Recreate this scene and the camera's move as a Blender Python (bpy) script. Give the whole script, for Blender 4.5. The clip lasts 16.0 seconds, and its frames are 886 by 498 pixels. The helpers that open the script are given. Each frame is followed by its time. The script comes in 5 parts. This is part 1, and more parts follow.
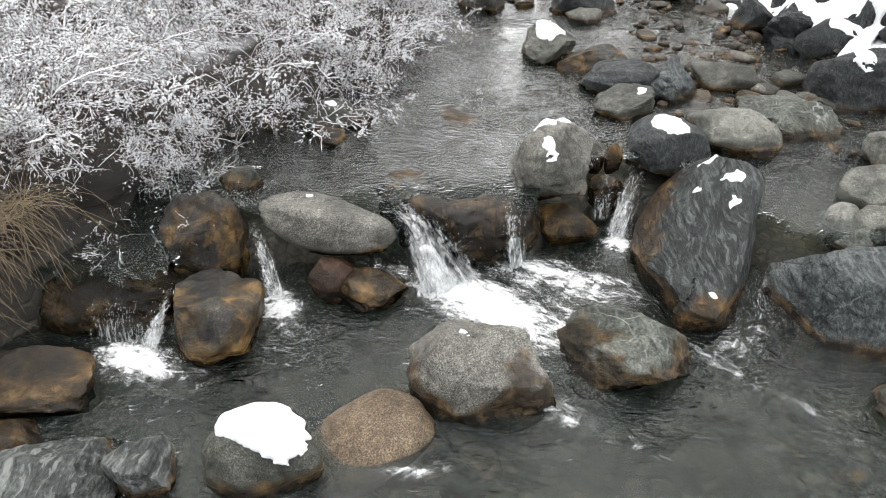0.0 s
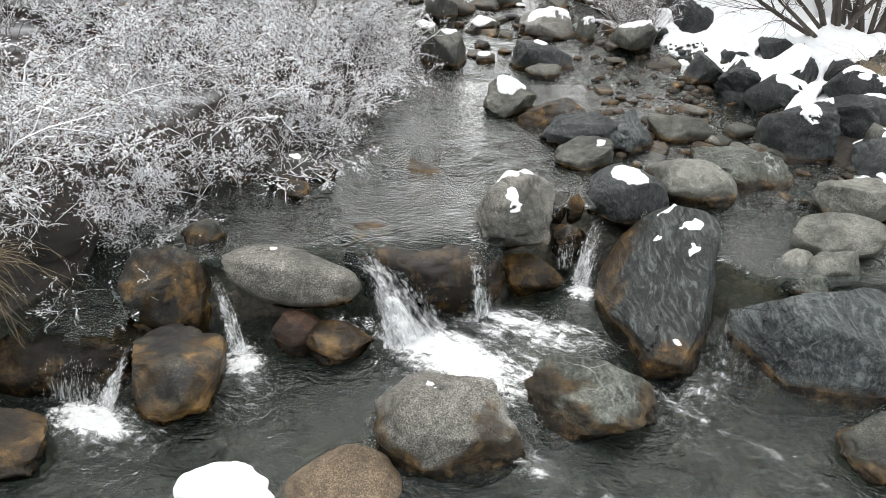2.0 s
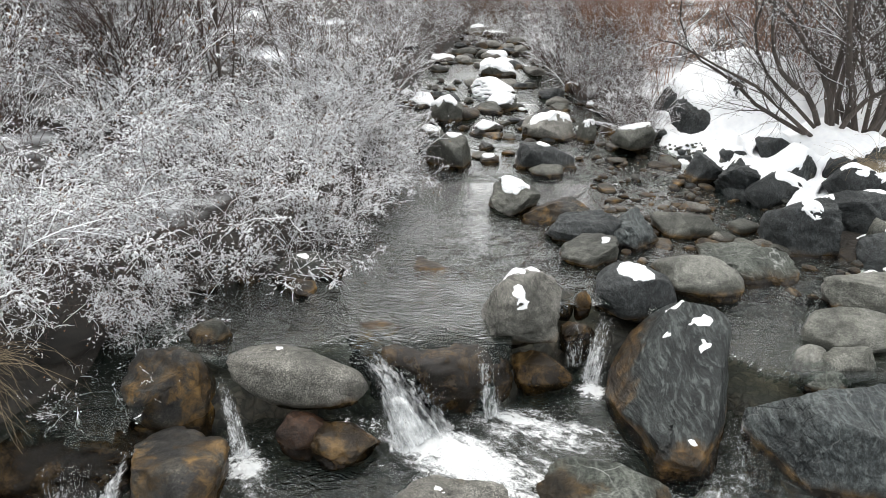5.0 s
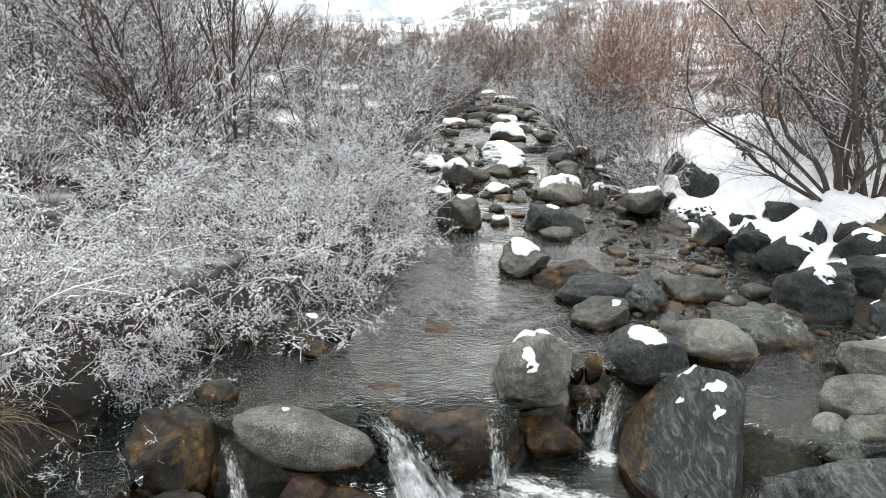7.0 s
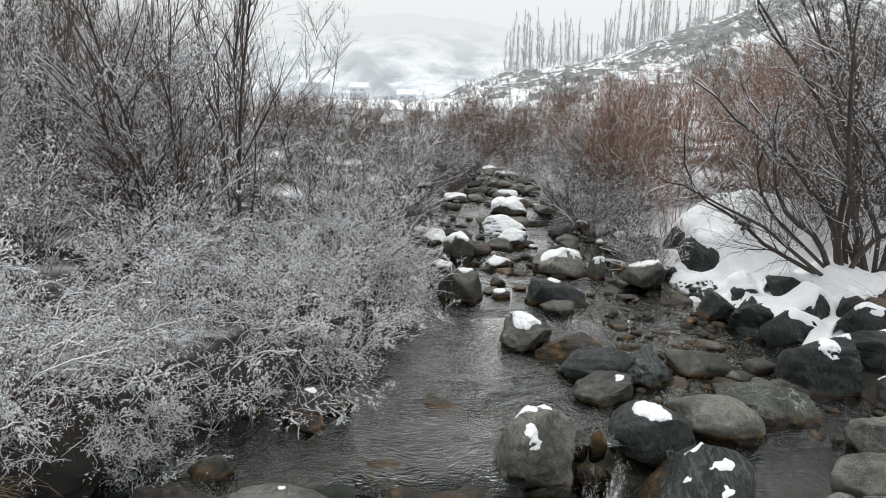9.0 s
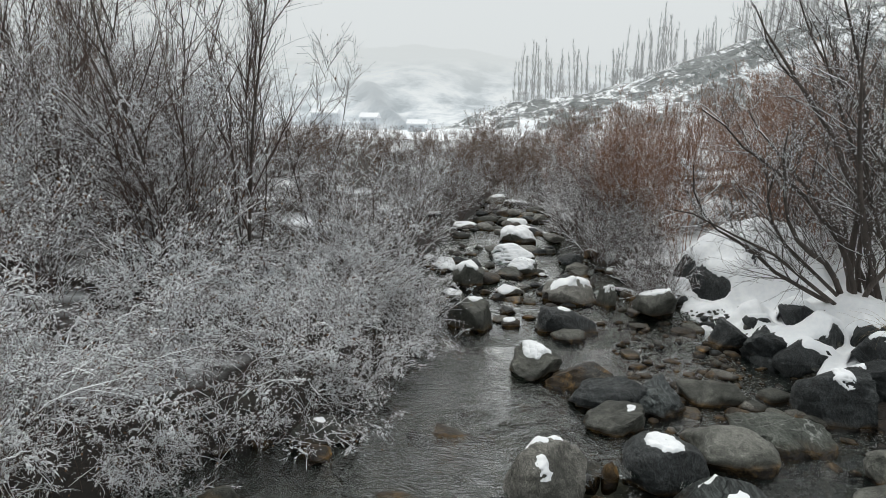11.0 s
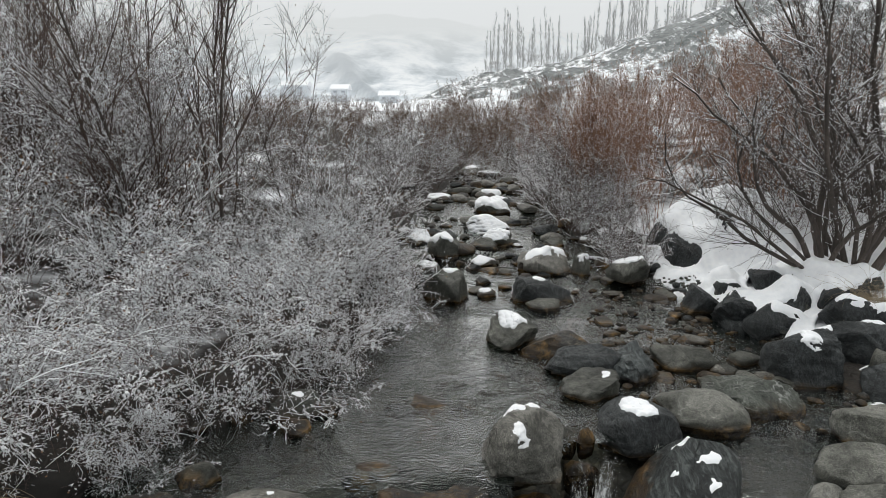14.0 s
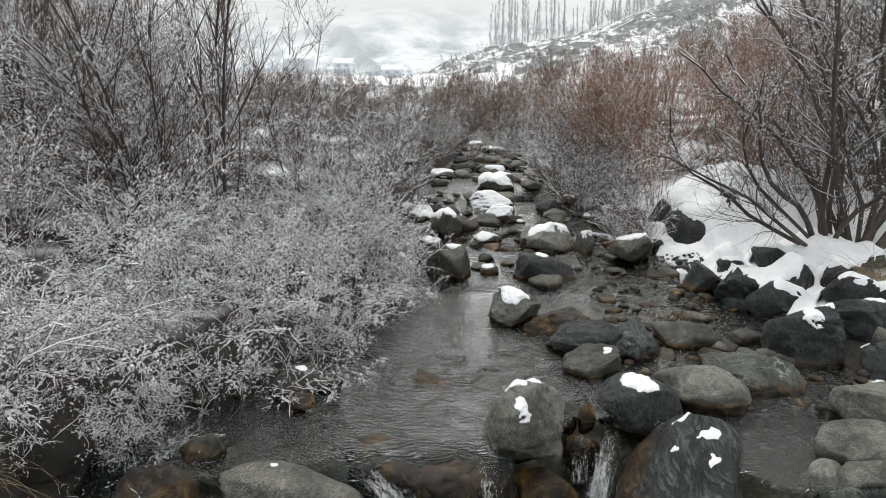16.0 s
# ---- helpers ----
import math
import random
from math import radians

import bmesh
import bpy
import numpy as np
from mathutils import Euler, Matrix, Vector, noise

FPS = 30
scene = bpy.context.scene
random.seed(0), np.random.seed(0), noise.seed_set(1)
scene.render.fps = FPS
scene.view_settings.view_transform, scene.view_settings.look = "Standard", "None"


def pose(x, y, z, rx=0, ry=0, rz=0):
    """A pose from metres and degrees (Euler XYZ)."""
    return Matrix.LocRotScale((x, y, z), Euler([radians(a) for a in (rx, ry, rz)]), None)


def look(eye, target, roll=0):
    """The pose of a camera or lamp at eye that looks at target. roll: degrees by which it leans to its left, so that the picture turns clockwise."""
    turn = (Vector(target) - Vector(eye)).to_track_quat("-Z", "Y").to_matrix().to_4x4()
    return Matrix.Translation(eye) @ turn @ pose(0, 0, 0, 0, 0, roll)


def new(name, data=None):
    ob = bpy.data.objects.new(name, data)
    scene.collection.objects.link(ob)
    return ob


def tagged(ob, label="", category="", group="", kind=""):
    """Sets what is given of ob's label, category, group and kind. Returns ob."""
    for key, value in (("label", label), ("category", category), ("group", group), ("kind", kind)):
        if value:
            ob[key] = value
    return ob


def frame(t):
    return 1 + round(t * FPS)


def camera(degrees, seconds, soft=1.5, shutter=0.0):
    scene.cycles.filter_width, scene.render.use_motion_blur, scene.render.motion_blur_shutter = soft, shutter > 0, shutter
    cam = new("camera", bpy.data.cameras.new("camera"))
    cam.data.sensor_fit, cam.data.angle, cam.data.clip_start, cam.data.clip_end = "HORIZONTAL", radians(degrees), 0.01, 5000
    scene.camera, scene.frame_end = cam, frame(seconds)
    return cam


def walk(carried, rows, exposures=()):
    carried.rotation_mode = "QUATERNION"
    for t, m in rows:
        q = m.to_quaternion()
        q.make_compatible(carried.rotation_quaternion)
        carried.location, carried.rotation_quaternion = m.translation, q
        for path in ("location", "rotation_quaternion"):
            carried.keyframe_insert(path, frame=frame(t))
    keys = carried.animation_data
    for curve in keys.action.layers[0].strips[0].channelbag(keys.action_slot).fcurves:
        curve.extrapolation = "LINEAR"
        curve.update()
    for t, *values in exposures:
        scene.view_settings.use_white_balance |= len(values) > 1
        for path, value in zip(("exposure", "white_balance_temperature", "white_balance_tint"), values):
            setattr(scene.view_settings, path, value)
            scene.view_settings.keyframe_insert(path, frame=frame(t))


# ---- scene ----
from mathutils.bvhtree import BVHTree

cam = camera(64.37, 16.0, soft=0.75)
EYE = (0.0, 0.0, 3.2)
# seconds, turn to the left, tilt up, lean (degrees)
TURNS = [
    (0.0, 4.154, -35.035, 0.336),
    (0.5, 1.727, -35.224, 1.854),
    (1.0, 1.637, -33.793, 1.431),
    (1.5, 1.725, -32.367, 1.03),
    (2.0, 0.882, -30.85, 1.374),
    (2.5, 0.627, -30.43, 1.104),
    (3.0, 0.524, -29.623, 0.911),
    (3.5, 1.168, -28.562, 0.767),
    (4.0, 1.403, -26.536, 0.71),
    (4.5, 1.487, -24.536, 0.583),
    (7.0, 2.55, -17.951, 0.793),
    (7.5, 2.711, -16.739, 0.852),
    (8.0, 2.642, -15.635, 1.16),
    (8.5, 2.708, -13.47, 0.797),
    (9.0, 2.731, -11.989, 0.897),
    (9.5, 3.185, -10.492, 0.912),
    (10.0, 3.494, -9.969, 0.847),
    (12.5, 3.025, -9.566, 0.159),
    (13.0, 2.182, -10.007, -0.034),
    (13.5, 1.522, -10.405, 0.115),
    (14.0, 1.456, -11.942, 0.002),
    (14.5, 1.554, -12.599, 0.129),
    (15.0, 1.598, -13.068, 0.155),
    (15.5, 1.601, -13.392, 0.242),
    (16.0, 1.705, -13.917, 0.253),
]


def aimed(yaw, pitch):
    yw, pt = radians(yaw), radians(pitch)
    return (EYE[0] - math.sin(yw) * math.cos(pt), EYE[1] + math.cos(yw) * math.cos(pt), EYE[2] + math.sin(pt))


EXPOSURES = [
    (0, 0.60, 6600, 11), (2, 0.49, 6580, 10), (4.5, 0.34, 6580, 10), (7, 0.34, 6540, 9), (8, 0.04, 6520, 8), (9, -0.34, 6520, 9),
    (10, -0.58, 6500, 7), (12.5, -0.59, 6490, 8), (14, -0.53, 6560, 9), (16, -0.30, 6600, 9),
]
walk(cam, [(t, look(EYE, aimed(yw, pt), rl)) for t, yw, pt, rl in TURNS], EXPOSURES)

# ---- light: a bright, even, overcast sky ----
world = bpy.data.worlds.new("overcast_sky")
scene.world = world
world.use_nodes = True
wn = world.node_tree
wn.nodes.clear()
sky = wn.nodes.new("ShaderNodeTexSky")
sky.sky_type = "NISHITA"
sky.sun_disc = False
sky.sun_elevation, sky.sun_rotation = radians(70), radians(-18)
sky.dust_density, sky.air_density = 4.0, 1.0
grey = wn.nodes.new("ShaderNodeHueSaturation")
grey.inputs["Saturation"].default_value = 0.12
even = wn.nodes.new("ShaderNodeMix")
even.data_type = "RGBA"
even.inputs[0].default_value = 0.84
even.inputs[7].default_value = (8.6, 8.9, 9.1, 1)
glow = wn.nodes.new("ShaderNodeBackground")
glow.inputs["Strength"].default_value = 0.138
sky_out = wn.nodes.new("ShaderNodeOutputWorld")
wn.links.new(sky.outputs[0], grey.inputs["Color"])
wn.links.new(grey.outputs[0], even.inputs[6])
wn.links.new(even.outputs[2], glow.inputs["Color"])
wn.links.new(glow.outputs[0], sky_out.inputs[0])
sun = new("sun", bpy.data.lights.new("sun", "SUN"))
sun.data.energy, sun.data.angle, sun.data.color = 2.3, radians(70), (1.0, 0.975, 0.94)
sun.matrix_world = look((-1.4, 4.3, 12.2), (0, 0, 0))


# ---- small tools ----
def rough_noise(P, seed=0):
    """Smooth random values from -1 to 1 at the places P (n, 3)."""
    P = np.asarray(P, float)
    cell = np.floor(P).astype(np.int64)
    f = P - cell
    f = f * f * (3 - 2 * f)
    total = np.zeros(len(P))
    for corner in range(8):
        o = np.array([corner & 1, corner >> 1 & 1, corner >> 2 & 1])
        c = cell + o
        h = (c[:, 0] * 73856093) ^ (c[:, 1] * 19349663) ^ (c[:, 2] * 83492791) ^ (seed * 2654435 + 97)
        h = ((h ^ (h >> 13)) * 1274126177) & 0xFFFFFFFF
        h = ((h ^ (h >> 15)) * 2246822519) & 0xFFFFFFFF
        value = ((h ^ (h >> 16)) & 0xFFFF) / 32767.5 - 1
        weight = np.prod(np.where(o, f, 1 - f), axis=1)
        total += value * weight
    return total


def layered(P, size, seed=0, octaves=3, keep=0.5):
    P = np.asarray(P, float) / size
    out, amp, norm = np.zeros(len(P)), 1.0, 0.0
    for n in range(octaves):
        out += amp * rough_noise(P + 17.3 * n, seed + 31 * n)
        norm += amp
        P, amp = P * 2.03, amp * keep
    return out / norm


def ease(v, a, b):
    s = np.clip((np.asarray(v, float) - a) / (b - a), 0, 1)
    return s * s * (3 - 2 * s)


def mesh_of(name, V, F, material, smooth=True, attributes=None):
    me = bpy.data.meshes.new(name)
    me.from_pydata(np.asarray(V).tolist(), [], F if isinstance(F, list) else F.tolist())
    if smooth:
        me.polygons.foreach_set("use_smooth", np.ones(len(me.polygons), bool))
    for key, values in (attributes or {}).items():
        layer = me.attributes.new(key, "FLOAT", "POINT")
        layer.data.foreach_set("value", np.asarray(values, np.float32))
    me.materials.append(material)
    me.update()
    return me


def thing(name, me, label, category, group="", kind="", at=None):
    ob = tagged(new(name, me), label, category, group, kind)
    if at is not None:
        ob.matrix_world = at
    return ob


def part(name, me, parent, label="", kind=""):
    ob = tagged(new(name, me), label, kind=kind)
    ob.parent = parent
    return ob


# ---- materials ----
class Nodes:
    def __init__(self, name):
        self.m = bpy.data.materials.new(name)
        self.m.use_nodes = True
        self.t = self.m.node_tree
        self.bsdf = self.t.nodes["Principled BSDF"]
        self.out = self.t.nodes["Material Output"]

    def put(self, where, what):
        if hasattr(what, "is_output"):
            self.t.links.new(what, where)
        elif what is not None:
            where.default_value = what if not isinstance(what, tuple) or len(what) != 3 or where.type != "RGBA" else (*what, 1)

    def node(self, kind, out=0, settings=None, **inputs):
        n = self.t.nodes.new("ShaderNode" + kind)
        for key, value in (settings or {}).items():
            if key == "feature":
                n.feature = value
            elif key == "operation":
                n.operation = value
            elif key == "wave_type":
                n.wave_type = value
            elif key == "bands_direction":
                n.bands_direction = value
        for key, value in inputs.items():
            self.put(n.inputs[int(key[1:]) if key[0] == "i" and key[1:].isdigit() else key.replace("_", " ")], value)
        return n.outputs[out]

    def noise(self, scale, detail=4.0, rough=0.55, vector=None, out=0, distortion=0.0):
        return self.node("TexNoise", out, Scale=scale, Detail=detail, Roughness=rough, Vector=vector, Distortion=distortion)

    def voronoi(self, scale, vector=None, feature="F1", out=0):
        return self.node("TexVoronoi", out, {"feature": feature}, Scale=scale, Vector=vector)

    def place(self, which="Object"):
        return self.t.nodes.new("ShaderNodeTexCoord").outputs[which]

    def ramp(self, value, *stops):
        n = self.t.nodes.new("ShaderNodeValToRGB")
        self.t.links.new(value, n.inputs[0])
        el = n.color_ramp.elements
        while len(el) < len(stops):
            el.new(0.5)
        for e, (p, c) in zip(el, stops):
            e.position, e.color = p, (*(c if isinstance(c, tuple) else (c, c, c)), 1)
        return n.outputs[0]

    def mix(self, fac, a, b):
        n = self.t.nodes.new("ShaderNodeMix")
        n.data_type = "RGBA"
        for k, v in ((0, fac), (6, a), (7, b)):
            self.put(n.inputs[k], v)
        return n.outputs[2]

    def math(self, op, a, b=None):
        n = self.t.nodes.new("ShaderNodeMath")
        n.operation = op
        self.put(n.inputs[0], a)
        if b is not None:
            self.put(n.inputs[1], b)
        return n.outputs[0]

    def attr(self, name):
        n = self.t.nodes.new("ShaderNodeAttribute")
        n.attribute_name = name
        return n.outputs["Fac"]

    def scaled(self, vector, scale, turn=(0, 0, 0)):
        return self.node("Mapping", 0, None, Vector=vector, Scale=scale, Rotation=turn)

    def bump(self, height, strength, distance=0.01, normal=None):
        return self.node("Bump", 0, None, Height=height, Strength=strength, Distance=distance, Normal=normal)

    def end(self, color, rough, normal=None, **more):
        self.put(self.bsdf.inputs["Base Color"], color)
        self.put(self.bsdf.inputs["Roughness"], rough)
        self.put(self.bsdf.inputs["Normal"], normal)
        for key, value in more.items():
            self.put(self.bsdf.inputs[key.replace("_", " ")], value)
        return self.m


def stone(name, dark, mid, light, grain=110.0, blotch=2.2, streak=0.0, rust=(0.10, 0.063, 0.025), veins=0.0, speck=0.5, stain=0.0, cracks=0.06):
    """River stone: grain and blotches, streaky bedding, cracks and pale veins, algae and rust where it stays wet."""
    k = Nodes(name)
    p = k.place()
    shift = k.node("ObjectInfo", 5)
    p = k.node("VectorMath", 0, {"operation": "ADD"}, i0=p, i1=k.node("CombineXYZ", 0, X=k.math("MULTIPLY", shift, 37.0), Y=k.math("MULTIPLY", shift, 11.0), Z=0.0))
    warp = k.node("VectorMath", 0, {"operation": "ADD"}, i0=p, i1=k.node("VectorMath", 0, {"operation": "SCALE"}, i0=k.noise(2.4, 4.0, 0.6, p, 1), Scale=0.35))
    big = k.noise(blotch, 7.0, 0.66, warp)
    col = k.ramp(big, (0.32, dark), (0.5, mid), (0.68, light))
    fine = k.noise(grain, 2.0, 0.7, p)
    salt = k.ramp(fine, (0.34, 0.08), (0.46, 0.36), (0.55, 0.62), (0.66, 1.1))
    col = k.mix(speck, col, k.node("VectorMath", 0, {"operation": "MULTIPLY"}, i0=col, i1=k.node("VectorMath", 0, {"operation": "SCALE"}, i0=salt, Scale=2.1)))
    worn = k.ramp(k.noise(16.0, 6.0, 0.72, warp), (0.36, 0.66), (0.5, 0.92), (0.64, 1.14))
    col = k.node("VectorMath", 0, {"operation": "MULTIPLY"}, i0=col, i1=worn)
    relief = k.math("ADD", k.math("MULTIPLY", k.noise(90.0, 4.0, 0.7, p), 0.22), k.math("MULTIPLY", k.noise(9.0, 9.0, 0.66, warp), 0.6))
    if streak:
        q = k.scaled(k.node("VectorMath", 0, {"operation": "ADD"}, i0=p, i1=k.node("VectorMath", 0, {"operation": "SCALE"}, i0=k.noise(2.6, 3.0, 0.5, p, 1), Scale=0.22)), (34.0, 2.6, 22.0), (0.25, 0.3, 0.75))
        lines = k.noise(1.0, 7.0, 0.66, q, distortion=0.25)
        col = k.mix(k.math("MULTIPLY", k.ramp(lines, (0.53, 0.0), (0.585, 0.7), (0.66, 1.0)), streak), col, tuple(min(0.6, v * 1.5) for v in light))
        col = k.mix(k.math("MULTIPLY", k.ramp(lines, (0.36, 1.0), (0.43, 0.5), (0.455, 0.0)), streak), col, tuple(v * 0.5 for v in dark))
        relief = k.math("ADD", relief, k.math("MULTIPLY", lines, 1.4))
    net = k.voronoi(4.2, warp, "DISTANCE_TO_EDGE")
    if veins:
        col = k.mix(k.math("MULTIPLY", k.ramp(net, (0.0, 1.0), (0.022, 0.0)), k.math("MULTIPLY", k.ramp(k.noise(3.1, 3.0, 0.6, p), (0.45, 0.0), (0.58, 1.0)), veins)), col, (0.40, 0.41, 0.39))
    split = k.voronoi(2.1, warp, "DISTANCE_TO_EDGE")
    gap = k.math("MULTIPLY", k.ramp(split, (0.0, 1.0), (0.02, 0.0)), k.ramp(k.noise(1.9, 2.0, 0.5, p), (0.47, 0.0), (0.55, 1.0)))
    col = k.mix(k.math("MULTIPLY", gap, cracks * 2), col, tuple(v * 0.25 for v in dark))
    relief = k.math("SUBTRACT", relief, k.math("MULTIPLY", gap, cracks * 2))
    lichen = k.ramp(k.noise(6.5, 8.0, 0.75, p), (0.57, 0.0), (0.66, 1.0))
    col = k.mix(k.math("MULTIPLY", lichen, 0.3), col, tuple(min(0.5, v * 1.25 + 0.02) for v in light))
    drip = k.noise(1.0, 6.0, 0.7, k.scaled(warp, (13.0, 13.0, 2.2)))
    col = k.node("VectorMath", 0, {"operation": "MULTIPLY"}, i0=col, i1=k.ramp(drip, (0.36, 0.62), (0.50, 0.98), (0.68, 1.18)))
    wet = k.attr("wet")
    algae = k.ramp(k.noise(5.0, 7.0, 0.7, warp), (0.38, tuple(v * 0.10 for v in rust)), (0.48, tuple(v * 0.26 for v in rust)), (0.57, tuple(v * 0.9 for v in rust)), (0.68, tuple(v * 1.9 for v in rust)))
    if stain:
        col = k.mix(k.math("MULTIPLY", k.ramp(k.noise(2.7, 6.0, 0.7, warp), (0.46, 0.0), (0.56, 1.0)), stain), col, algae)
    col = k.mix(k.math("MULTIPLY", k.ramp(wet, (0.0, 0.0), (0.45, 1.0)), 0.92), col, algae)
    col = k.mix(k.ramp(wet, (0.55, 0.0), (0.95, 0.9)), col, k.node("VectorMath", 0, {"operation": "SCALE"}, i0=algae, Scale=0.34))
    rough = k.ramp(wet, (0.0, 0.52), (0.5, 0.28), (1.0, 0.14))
    return k.end(col, rough, k.bump(relief, 1.0, 0.034), Specular_IOR_Level=0.38)


granite = stone("speckled_granite", (0.0522, 0.0522, 0.0442), (0.1324, 0.1284, 0.1124), (0.2167, 0.2102, 0.1895), speck=0.95, blotch=1.5)
granite_dark = stone("dark_granite", (0.0192, 0.0209, 0.0169), (0.0546, 0.0561, 0.0466), (0.1324, 0.1324, 0.114), speck=0.8)
granite_pale = stone("pale_smooth_granite", (0.0561, 0.0577, 0.0481), (0.1204, 0.1213, 0.1044), (0.2086, 0.2071, 0.1846), speck=0.7, veins=0.3)
schist = stone("streaked_schist", (0.0106, 0.0129, 0.0129), (0.0228, 0.0274, 0.0274), (0.0798, 0.0912, 0.0874), grain=60, streak=0.8, blotch=2.6, speck=0.5, rust=(0.115, 0.066, 0.022))
schist_dark = stone("black_schist", (0.0096, 0.0121, 0.0128), (0.0273, 0.0321, 0.0337), (0.0923, 0.1003, 0.1003), grain=60, streak=0.22, blotch=2.6, speck=0.5)
slate_blue = stone("blue_grey_schist", (0.0257, 0.0312, 0.0329), (0.0561, 0.0658, 0.0674), (0.1083, 0.122, 0.1204), grain=60, streak=0.7, blotch=1.6, speck=0.5, rust=(0.08, 0.05, 0.02), cracks=0.2, veins=0.3)
greenstone = stone("veined_greenstone", (0.0305, 0.0361, 0.0297), (0.0803, 0.0898, 0.0754), (0.1846, 0.195, 0.1726), grain=60, streak=0.3, veins=0.9, blotch=1.6, speck=0.6, cracks=0.2)
brownstone = stone("wet_brown_stone", (0.0062, 0.005, 0.0038), (0.0162, 0.0125, 0.0087), (0.0436, 0.0336, 0.0225), grain=80, blotch=3.0, rust=(0.095, 0.058, 0.022), stain=0.5)
redstone = stone("rusty_stone", (0.0122, 0.0068, 0.0046), (0.0418, 0.0198, 0.0099), (0.1064, 0.0532, 0.0274), grain=80, blotch=4.0, rust=(0.06, 0.032, 0.014))
tanstone = stone("tan_granite", (0.0748, 0.053, 0.0324), (0.1246, 0.0904, 0.0573), (0.1745, 0.134, 0.0904), blotch=1.8, rust=(0.1246, 0.0872, 0.053), speck=0.8)
ochre = stone("ochre_stained_stone", (0.0087, 0.0087, 0.0087), (0.0225, 0.0212, 0.0187), (0.0748, 0.0673, 0.0511), grain=80, blotch=4.0, rust=(0.165, 0.096, 0.030), stain=0.8, speck=0.8)
striped = stone("striped_slate", (0.034, 0.039, 0.037), (0.080, 0.088, 0.084), (0.185, 0.197, 0.188), grain=60, streak=0.8, blotch=2.5, speck=0.3)


def snow_material():
    k = Nodes("fresh_snow")
    p = k.place("Object")
    lumps = k.noise(14.0, 5.0, 0.6, p)
    grains = k.noise(160.0, 2.0, 0.6, p)
    col = k.ramp(lumps, (0.3, (0.79, 0.81, 0.84)), (0.7, (0.88, 0.89, 0.90)))
    h = k.math("ADD", lumps, k.math("MULTIPLY", grains, 0.15))
    return k.end(col, 0.75, k.bump(h, 0.35, 0.02), Subsurface_Weight=0.0)


snow = snow_material()


def bark(name, dark, light, rough=0.85):
    k = Nodes(name)
    p = k.place("Object")
    q = k.scaled(p, (30, 30, 5))
    n = k.noise(1.0, 5.0, 0.65, q)
    col = k.mix(k.ramp(k.noise(1.7, 3.0, 0.6, p), (0.35, 0.0), (0.65, 1.0)), k.ramp(n, (0.3, dark), (0.7, light)), dark)
    return k.end(col, rough, k.bump(n, 0.5, 0.01))


bark_red = bark("russet_twigs", (0.21, 0.108, 0.066), (0.42, 0.235, 0.150))
bark_shrub = bark("purplish_brown_twigs", (0.055, 0.036, 0.031), (0.17, 0.115, 0.096))
bark_tree = bark("dark_brown_branches", (0.050, 0.034, 0.027), (0.16, 0.112, 0.090))
bark_brown = bark("warm_brown_twigs", (0.115, 0.076, 0.056), (0.26, 0.178, 0.135))
bark_trunk = bark("grey_brown_bark", (0.045, 0.037, 0.032), (0.14, 0.115, 0.098))
bark_pale = bark("pale_twigs", (0.20, 0.17, 0.14), (0.40, 0.35, 0.30))
# Pale for frost and for distance haze, which is put into the colour.
bark_frost_haze = bark("frost_and_haze_twigs", (0.50, 0.50, 0.50), (0.74, 0.74, 0.74))
# Near black: the undercut bank's shade is put into this earth colour.
bark_earth = bark("shade_dark_earth", (0.006, 0.005, 0.004), (0.030, 0.022, 0.016))
dry_leaf = bark("dry_leaf", (0.16, 0.085, 0.04), (0.34, 0.20, 0.11))
straw = bark("dead_grass", (0.20, 0.155, 0.095), (0.46, 0.37, 0.25))


